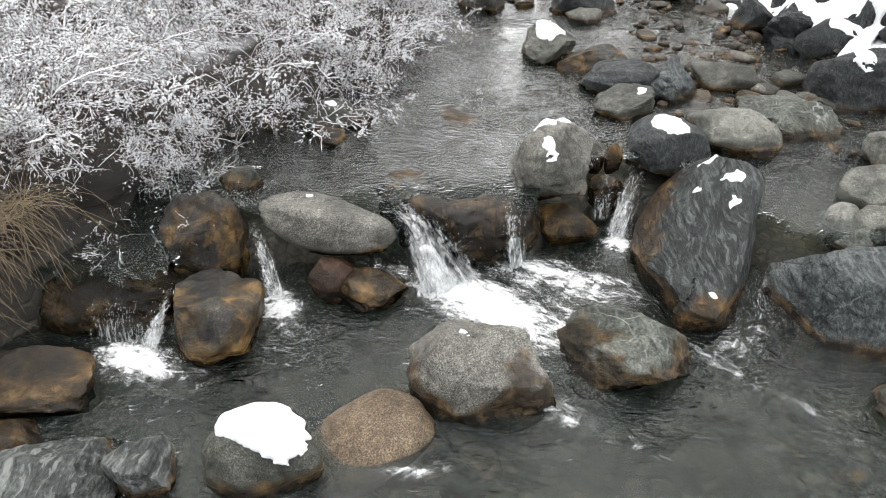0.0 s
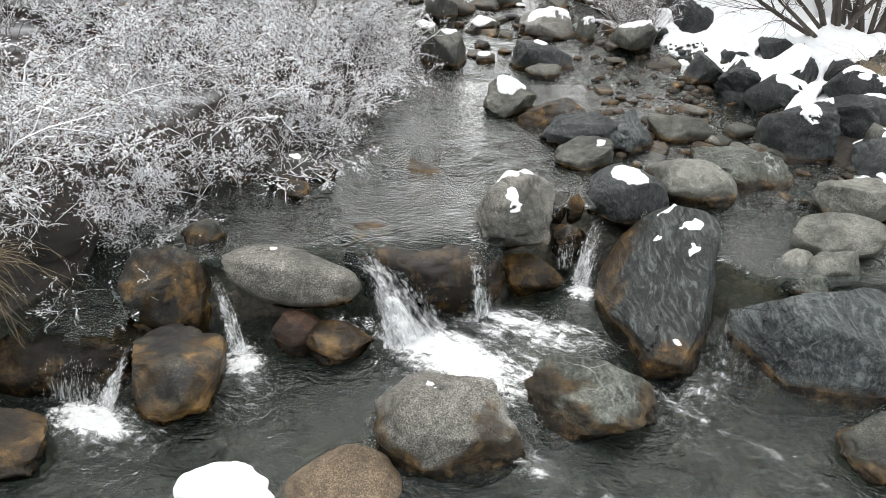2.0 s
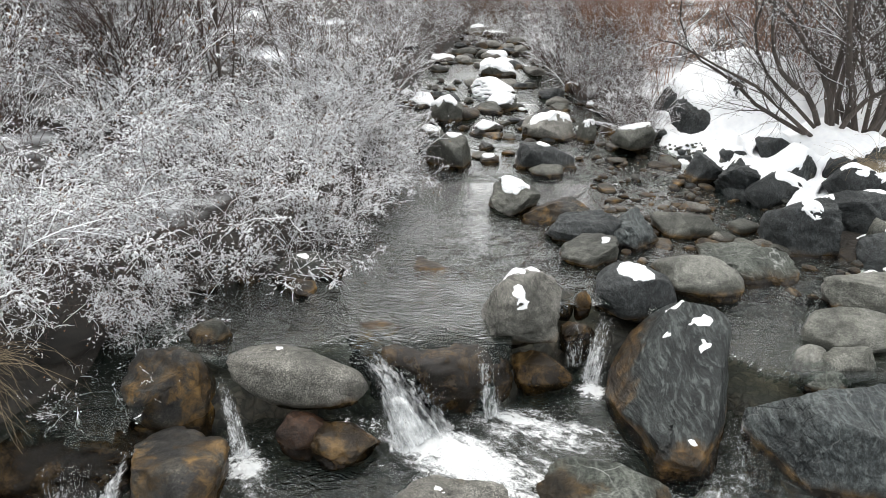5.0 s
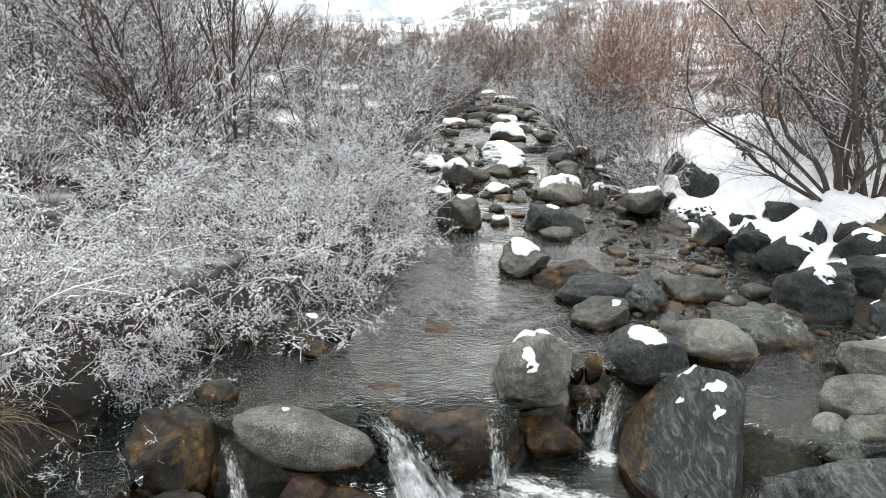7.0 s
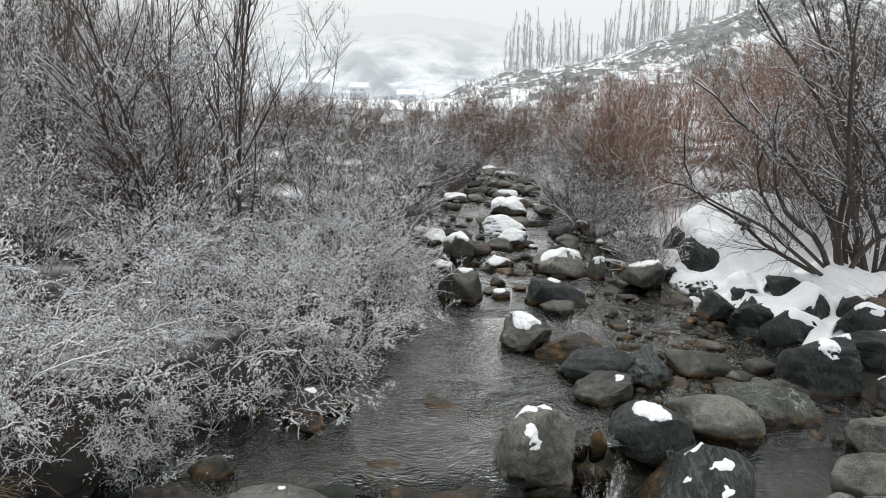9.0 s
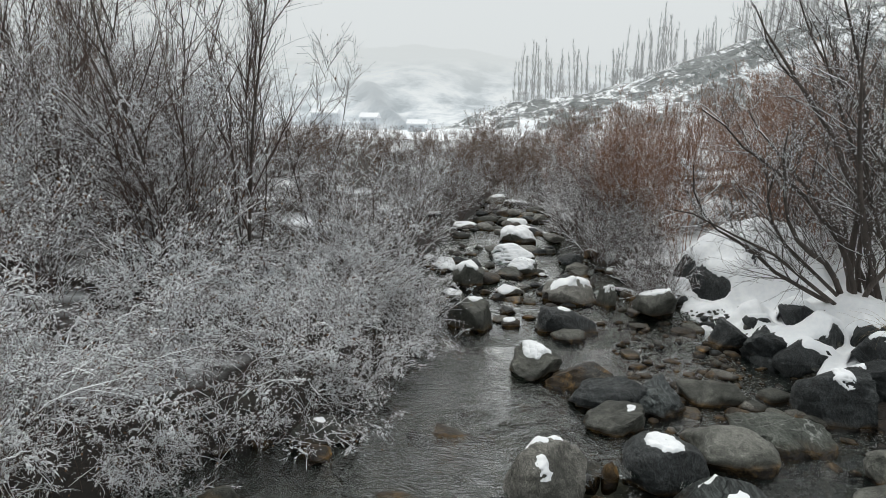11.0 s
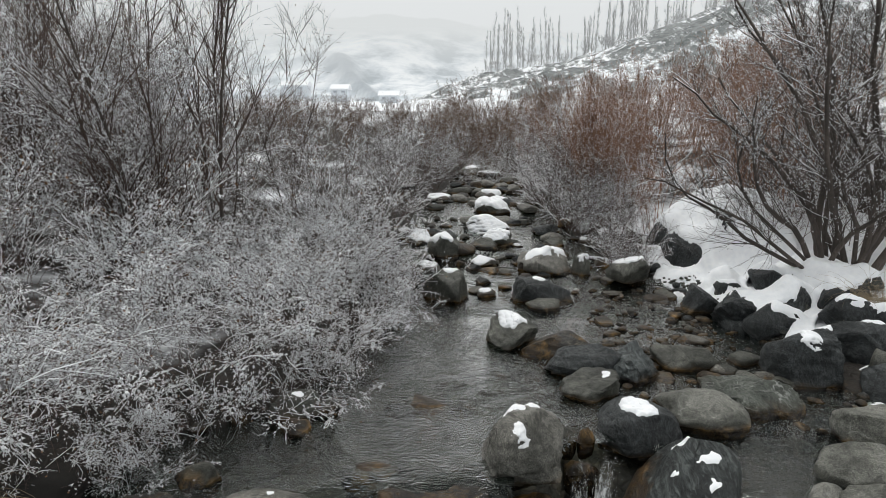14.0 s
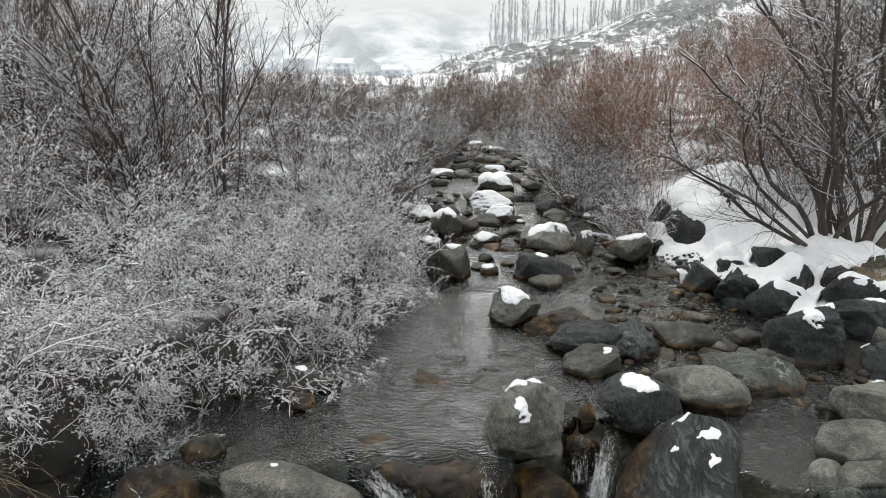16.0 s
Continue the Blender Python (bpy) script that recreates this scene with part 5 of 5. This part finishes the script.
brush = [plant(160 + n, 10, 2.2, 0.8, 0.3, 9, 5, 0, 0.010, 0.0085, 0.75, bark_shrub, 0.0, lift=0.0, droop=0.03, limb_len=0.40, fine=0.0034, twig_len=0.45, k=4, kc=1, wobble=0.16, lump=0.06) for n in range(2)]
big_willow = [
    plant(140, 11, 4.6, 0.60, 0.26, 22, 8, 2, 0.072, 0.0074, 0.85, bark_trunk, 0.0, lift=0.03, limb_len=0.32, up=0.35, spread=0.9, low=0.2, k=10, split=True, wobble=0.14, fine=0.0024, slight=0.75, ways=((-1.5, -0.1, 0.85, 0.70), (-1.2, -0.3, 0.9, 0.80), (-1.5, 0.2, 0.75, 0.75), (-0.9, -0.5, 1.0, 0.8))),
    plant(141, 10, 4.8, 0.5, 0.26, 22, 8, 2, 0.074, 0.0074, 0.85, bark_trunk, 0.0, lift=0.04, limb_len=0.32, up=0.35, spread=0.9, low=0.2, k=10, split=True, wobble=0.14, fine=0.0024, slight=0.75),
]
far_willows = [plant(190 + n, 11, 4.3, 0.52, 0.25, 8, 5, 0, 0.014, 0.009, 0.22, (bark_red, bark_brown)[n], 0.0, lift=0.04, limb_len=0.30, up=0.55, spread=0.8, low=0.12, fine=0.0058, twig_len=0.5, k=3, kc=1, wobble=0.12, lump=0.09) for n in range(2)]
ridge_poplars = [plant(170 + n, 1, 9.0, 0.03, 0.1, 66, 3, 0, 0.06, 0.020, 0.45, bark_frost_haze, 0.0, lift=0.08, limb_len=0.16, up=1.0, spread=0.75, low=0.03, fine=0.014, k=4, kc=1, wobble=0.03, lump=0.25) for n in range(3)]
ridge_scrub = [plant(180 + n, 7, 2.4, 0.7, 0.3, 6, 3, 0, 0.03, 0.04, 0.5, bark_frost_haze, 0.0, limb_len=0.4, fine=0.026, k=3, kc=1, lump=0.25) for n in range(2)]
poplars = [plant(150 + n, 2, 9.0, 0.06, 0.15, 44, 5, 0, 0.04, 0.008, 0.20, bark_pale, 0.0, lift=0.06, limb_len=0.13, up=1.2, spread=0.6, low=0.06, fine=0.008, k=4, kc=1, lump=0.1) for n in range(2)]

# frosted shrubs along the near bank
FROST = "dense leafless shrub, every twig thick with fresh snow"
for y in np.arange(4.45, 9.6, 0.34):
    xl = float(np.interp(y, LEFT_Y, LEFT_X))
    x = xl + (0.02 if y < 5.6 else -0.12) + rng.uniform(-0.12, 0.10)
    stand(shrubs[rng.integers(4)], "frosted_shrub", x, y, FROST, "shrub", "frosted shrubs on the bank", rng.uniform(0, 360), rng.uniform(0.50, 0.70), tip=(0, 16))
for x, y, size in ((-3.15, 3.85, 0.55), (-3.5, 3.4, 0.6), (-3.7, 3.7, 0.8), (-2.80, 4.40, 0.52), (-3.1, 4.6, 0.7), (-2.62, 4.9, 0.52), (-3.4, 4.2, 0.75), (-3.6, 5.0, 0.9)):
    stand(shrubs[int(size * 20) % 4], "frosted_shrub", x, y, FROST, "shrub", "frosted shrubs on the bank", 40 * y, size, tip=(0, 14))
for y in np.arange(4.0, 9.6, 0.62):
    xl = float(np.interp(y, LEFT_Y, LEFT_X))
    for row in range(3):
        x = xl - 0.70 - 0.75 * row + rng.uniform(-0.2, 0.2)
        stand(shrubs[rng.integers(4)], "frosted_shrub", x, y + rng.uniform(-0.25, 0.25), FROST, "shrub", "frosted shrubs on the bank", rng.uniform(0, 360), rng.uniform(0.66, 0.92))
for _ in range(20):
    y = rng.uniform(5.5, 13)
    xl = float(np.interp(y, LEFT_Y, LEFT_X))
    x = xl - (2.6 if y < 9.5 else 0.5) - rng.uniform(0, 3.5)
    size = rng.uniform(0.8, 1.25) if x < -0.27 * y else min(rng.uniform(0.8, 1.2), (2.5 - 0.075 * y) / 1.6)
    stand(tangle[rng.integers(3)], "frosted_shrub", x, y, "leafless shrub dusted with snow on the stream bank", "shrub", "frosted shrubs on the bank", rng.uniform(0, 360), size)
for _ in range(26):
    y = rng.uniform(12.5, 22)
    xl = float(np.interp(min(y, 16), LEFT_Y, LEFT_X))
    x = xl - 0.1 - rng.uniform(0, 6)
    stand(brush[rng.integers(2)], "frosted_shrub", x, y, "leafless shrub dusted with snow on the stream bank", "shrub", "frosted shrubs on the bank", rng.uniform(0, 360), rng.uniform(0.3, 0.52))
SLIM = "slender grey-brown leafless tree with snow on its branches"
for x, y, size, which, turn in ((-3.80, 8.15, 0.95, 0, 0), (-3.16, 9.1, 1.0, 1, 0), (-2.55, 10.4, 0.62, 2, 215), (-5.7, 9.2, 1.0, 2, 201), (-5.4, 11.5, 1.0, 0, 300), (-7.6, 13.0, 1.2, 2, 41), (-4.6, 13.5, 0.8, 1, 120), (-8.6, 11.8, 1.1, 0, 161), (-6.6, 10.6, 1.0, 1, 97), (-4.9, 9.6, 0.8, 2, 60)):
    stand(slim_trees[which], "bare_tree", x, y, SLIM, "tree", "bare trees on the bank", turn, size)
# the far side
OLD = "gnarled many-stemmed leafless willow, snow along its limbs"
stand(big_willow[0], "old_willow", 4.85, 9.15, OLD, "tree", "willows by the big boulder", 0, 0.95)
stand(big_willow[1], "old_willow", 5.25, 9.3, OLD, "tree", "willows by the big boulder", 140, 1.0)
stand(big_willow[1], "old_willow", 6.4, 10.8, OLD, "tree", "willows by the big boulder", 250, 1.05)
RED = "reddish-brown leafless willow bush dusted with snow"


def crown_size(x, y, tall):
    """How large a plant of that height may be there, for the thicket's sloping outline."""
    rise = float(np.interp(x / y, (-0.8, -0.55, -0.4, -0.2, 0, 0.08, 0.16, 0.24, 0.32, 0.42, 0.6), (0.10, 0.06, 0.012, 0.010, 0.004, 0.004, 0.03, 0.056, 0.07, 0.10, 0.16)))
    foot = float(ground_level(np.array([x]), np.array([y]))[0])
    return (3.2 + y * rise - foot) / tall * rng.uniform(0.8, 1.07)


for n in range(30):
    y = 9.9 + 0.2 * n
    x = max(float(np.interp(y, LEFT_Y, RIGHT_X)) + 0.25, 1.5) + rng.uniform(-0.1, 1.3)
    if 9.0 < y < 11.6:
        x = min(x, 2.45 + 0.15 * rng.random())
    stand(brush[rng.integers(2)], "frosted_shrub", x, y, "snow-dusted shrub at the water's edge", "shrub", "frosted shrubs on the bank", rng.uniform(0, 360), rng.uniform(0.35, 0.6))
for _ in range(44):
    y = rng.uniform(11.2, 19)
    xr = float(np.interp(y, LEFT_Y, RIGHT_X))
    x = xr + 0.7 + rng.uniform(0, 1) * (0.45 * y - xr)
    stand(willows[rng.integers(3)], "willow_bush", x, y, RED, "shrub", "willow thicket", rng.uniform(0, 360), crown_size(x, y, 4.0))
for _ in range(40):
    y = rng.uniform(16.5, 26)
    x = y * rng.uniform(-0.34, -0.01)
    stand(brown_willows[rng.integers(3)], "willow_bush", x, y, "brown leafless willow bush dusted with snow", "shrub", "willow thicket", rng.uniform(0, 360), crown_size(x, y, 4.0))
for _ in range(15):
    y = rng.uniform(8.4, 12.0)
    x = -y * rng.uniform(0.42, 0.80)
    stand(tall_tangle[rng.integers(2)], "frosted_shrub", x, y, "tall leafless shrub dusted with snow among the bare trees", "shrub", "frosted shrubs on the bank", rng.uniform(0, 360), rng.uniform(0.8, 1.12))
for _ in range(7):
    y = rng.uniform(12.5, 20)
    x = -y * rng.uniform(0.33, 0.78)
    stand(brown_willows[rng.integers(3)], "willow_bush", x, y, "brown leafless willow bush dusted with snow", "shrub", "willow thicket", rng.uniform(0, 360), 0.95 * crown_size(x, y, 4.0))
for _ in range(18):
    y = rng.uniform(12, 21)
    x = max(y * rng.uniform(0.09, 0.2), float(np.interp(y, LEFT_Y, RIGHT_X)) + 0.3)
    stand(brush[rng.integers(2)], "frosted_shrub", x, y, "snow-dusted shrub at the water's edge", "shrub", "frosted shrubs on the bank", rng.uniform(0, 360), rng.uniform(0.5, 0.8))
for _ in range(22):
    y = rng.uniform(26, 44)
    x = y * rng.uniform(-0.02, 0.22)
    stand(far_willows[1], "willow_bush", x, y, "brown leafless willow bush dusted with snow", "shrub", "willow thicket", rng.uniform(0, 360), (1.0 + 0.024 * y) / 4.0 * rng.uniform(0.9, 1.3))
for _ in range(22):
    y = rng.uniform(15.5, 24)
    x = 0.05 * y + rng.uniform(-1.2, 1.6)
    stand(brush[rng.integers(2)], "frosted_shrub", x, y, "snow-dusted shrub closing over the upper stream", "shrub", "frosted shrubs on the bank", rng.uniform(0, 360), rng.uniform(0.3, 0.5))
for _ in range(18):
    y = rng.uniform(10.5, 16.5)
    x = float(np.interp(y, LEFT_Y, LEFT_X)) - rng.uniform(0.1, 1.3)
    stand(brush[rng.integers(2)], "frosted_shrub", x, y, "snow-dusted shrub at the water's edge", "shrub", "frosted shrubs on the bank", rng.uniform(0, 360), rng.uniform(0.38, 0.56))
for n in range(84):
    y = rng.uniform(18, 40) if n > 18 else rng.uniform(18, 27)
    x = (rng.uniform(-0.34, 0.14) if n > 18 else rng.uniform(-0.06, 0.11)) * y
    stand(far_willows[1], "willow_bush", x, y, "brown leafless willow bush dusted with snow", "shrub", "willow thicket", rng.uniform(0, 360), crown_size(x, y, 4.0))
for _ in range(54):
    y = 19 + 29 * rng.random() ** 1.3
    x = rng.uniform(-0.48, 0.5) * y
    stand(far_willows[int(rng.random() < 0.6 or x < 0.1 * y)], "willow_bush", x, y, RED, "shrub", "willow thicket", rng.uniform(0, 360), crown_size(x, y, 4.0))
for _ in range(13):
    y = rng.uniform(26, 40)
    x = -rng.choice((rng.uniform(0.54, 0.78), rng.uniform(0.44, 0.52)), p=(0.75, 0.25)) * y
    stand(poplars[rng.integers(2)], "poplar", x, y, "tall slim leafless poplar behind the shrubs", "tree", "poplars", rng.uniform(0, 360), rng.uniform(0.9, 1.2))
for n in range(125):
    along = (n + rng.uniform(-0.5, 0.5)) / 125
    x = 3 + 48 * along
    clump = 0.5 + 0.5 * math.sin(along * 38) * math.sin(along * 17 + 1)
    stand(ridge_poplars[rng.integers(3)], "poplar", x, rng.uniform(82, 94), "tall slim leafless poplar on the ridge", "tree", "poplars on the ridge", rng.uniform(0, 360), 0.46 + 0.50 * clump * rng.uniform(0.8, 1.1))
for n in range(60):
    x = 2 + 48 * (n + rng.random()) / 60
    stand(ridge_scrub[rng.integers(2)], "frosted_shrub", x, rng.uniform(78, 90), "hoary scrub paled by haze at the foot of the ridge poplars", "shrub", "scrub on the ridge", rng.uniform(0, 360), rng.uniform(0.4, 0.9))
for _ in range(16):
    x, y = rng.uniform(4.6, 8.0), rng.uniform(9.6, 12.5)
    stand(brush[rng.integers(2)], "frosted_shrub", x, y, "snow-dusted shrub behind the old willows", "shrub", "frosted shrubs on the bank", rng.uniform(0, 360), rng.uniform(0.5, 0.9))


for x, y, size in ((1.55, 15.2, 0.42), (1.75, 16.6, 0.46), (1.35, 18.2, 0.45), (1.05, 19.2, 0.45), (1.9, 14.3, 0.4)):
    stand(brush[0], "frosted_shrub", x, y, "snow-dusted shrub closing over the upper stream", "shrub", "frosted shrubs on the bank", 50 * y, size)


def dead_grass(x, y, z, seed, blades=110, length=0.62):
    """A tuft of withered grass hanging over the bank's edge."""
    r = np.random.default_rng(seed)
    start = np.stack([r.normal(size=blades) * 0.10, r.normal(size=blades) * 0.08, 0 * np.arange(blades)], 1)
    way = np.stack([r.normal(size=blades) * 0.7 + 0.2, r.normal(size=blades) * 0.7 - 0.3, r.uniform(0.3, 1.1, blades)], 1)
    P = sprout(r, start, way, length * r.uniform(0.3, 1.2, blades), 7, 0.16, -0.30)
    R = np.full(blades, 0.0022)[:, None] * np.linspace(1, 0.3, 8)
    V, F = tubes(P, R, 3)
    thing("grass_tuft", mesh_of("grass_tuft", V, F, straw), "tuft of withered straw-coloured grass hanging over the bank", "grass", "dead grass on the bank", kind="stuff", at=Matrix.Translation((x, y, z)))


def earth_lip(x, y, z, a, b, c, seed):
    """Added earth that juts from the bank over the water, near black as shade."""
    p, F, _s = boulder_shape(a, b, c, seed, 4, 0.2, 4, 0.14, 0.3)
    thing("earth_clod", mesh_of("earth_clod", p, F, bark_earth), "added earth jutting over the water, near black for the bank's shade", "earth", "earth of the bank", at=Matrix.Translation((x, y, z)))


for n, (x, y, z, a, b, c) in enumerate(((-3.50, 3.05, 0.58, 0.42, 0.55, 0.22), (-3.42, 3.75, 0.60, 0.48, 0.50, 0.20), (-3.0, 4.45, 0.58, 0.42, 0.42, 0.15))):
    earth_lip(x, y, z, a, b, c, 300 + n)
for n, (x, y, z) in enumerate(((-3.22, 3.30, 0.76), (-3.22, 3.10, 0.76), (-3.15, 3.55, 0.76), (-3.22, 2.90, 0.74), (-3.30, 2.75, 0.70), (-3.12, 3.75, 0.76), (4.6, 8.0, 0.95), (4.8, 7.9, 0.95))):
    dead_grass(x, y, z, 70 + n)


# ---- the mountain side in the distance ----
def mountain():
    xs, ys = np.linspace(-520, 420, 260), np.linspace(420, 900, 90)
    X, Y = np.meshgrid(xs, ys)
    x, y = X.ravel(), Y.ravel()
    P = np.stack([x, y, 0 * x], 1)
    top = 70 + 30 * np.exp(-((x + 90) / 120) ** 2)
    across = x + 55 + (y - 470) * 0.36
    spur = np.exp(-(across / (7 + 0.02 * (y - 430))) ** 2) * ease(y, 440, 480) * (1 - ease(y, 590, 640))
    z = -2 + 9 * spur + top * ease(y, 430, 860) + 16 * layered(P, 90, 3, 5, 0.55) * ease(y, 430, 560)
    i = np.arange(len(ys) - 1)[:, None] * len(xs) + np.arange(len(xs) - 1)
    F = np.stack([i, i + 1, i + 1 + len(xs), i + len(xs)], -1).reshape(-1, 4)
    k = Nodes("hazy_snow_slope")
    p = k.place("Object")
    patch = k.noise(0.03, 8.0, 0.65, p)
    col = k.ramp(patch, (0.40, (0.85, 0.87, 0.89)), (0.52, (0.50, 0.55, 0.60)), (0.62, (0.20, 0.25, 0.29)))
    col = k.mix(k.math("MULTIPLY", k.attr("rock"), 0.85), col, (0.16, 0.20, 0.24))
    k.end(col, 0.9)
    # Haze and low mist put in as a glow that grows with height.
    cloud_glow = k.node("Emission", 0, None, Color=(0.95, 0.985, 1.0), Strength=1.07)
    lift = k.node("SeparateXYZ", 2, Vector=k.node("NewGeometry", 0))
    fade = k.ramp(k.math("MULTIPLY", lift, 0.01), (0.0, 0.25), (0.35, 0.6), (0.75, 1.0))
    k.t.links.new(k.node("MixShader", 0, None, i0=fade, i1=k.bsdf.outputs[0], i2=cloud_glow), k.out.inputs[0])
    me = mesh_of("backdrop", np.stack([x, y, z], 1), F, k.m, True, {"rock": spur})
    return thing("backdrop", me, "snow-covered mountain side, its haze put in as a glow", "mountain", kind="structure")


mountain()


# Grey panes and pale walls: distance haze is put into their colours.
far_glass = Nodes("hazy_far_window").end((0.36, 0.39, 0.42), 0.3)


def far_house(x, y, z, w, d, h, colour):
    """A low building of the distant village: walls, a snow-covered gable roof, grey windows."""
    k = Nodes("hazy_far_plaster")
    n = k.noise(0.6, 4.0, 0.6, k.place("Object"))
    wall = k.end(k.ramp(n, (0.3, colour), (0.7, tuple(v * 1.25 for v in colour))), 0.85)
    ob = tagged(new("house"), "low grey house with a snow-covered roof far off", "house", "houses of the distant village")
    ob.matrix_world = pose(x, y, z)

    def block(x0, x1, y0, y1, z0, z1, ridge=0.0):
        V = [(x0, y0, z0), (x1, y0, z0), (x1, y1, z0), (x0, y1, z0), (x0, y0, z1), (x1, y0, z1), (x1, y1, z1), (x0, y1, z1)]
        F = [(0, 3, 2, 1), (0, 1, 5, 4), (1, 2, 6, 5), (2, 3, 7, 6), (3, 0, 4, 7)]
        if ridge:
            V += [(x0, (y0 + y1) / 2, z1 + ridge), (x1, (y0 + y1) / 2, z1 + ridge)]
            F += [(4, 5, 9, 8), (6, 7, 8, 9), (5, 6, 9), (7, 4, 8)]
        else:
            F += [(4, 5, 6, 7)]
        return V, F

    part("wall", mesh_of("wall", *block(-w / 2, w / 2, -d / 2, d / 2, -2.0, h), wall, False), ob)
    part("roof", mesh_of("roof", *block(-w / 2 - 0.4, w / 2 + 0.4, -d / 2 - 0.4, d / 2 + 0.4, h + 0.02, h + 0.3, 1.2), snow, False), ob, "snow-covered roof")
    for j in range(max(2, int(w / 3))):
        at = -w / 2 + w * (j + 0.5) / max(2, int(w / 3))
        part("window", mesh_of("window", *block(at - 0.5, at + 0.5, -d / 2 - 0.05, -d / 2 + 0.02, h * 0.45, h * 0.8), far_glass, False), ob)


for hx, hz, hw in ((-46.0, 5.6, 7.0), (-33.5, 4.6, 4.4), (-20.0, 2.9, 5.0)):
    far_house(hx, 200.0, hz, hw, 6.0, 1.4, (0.58, 0.61, 0.64))
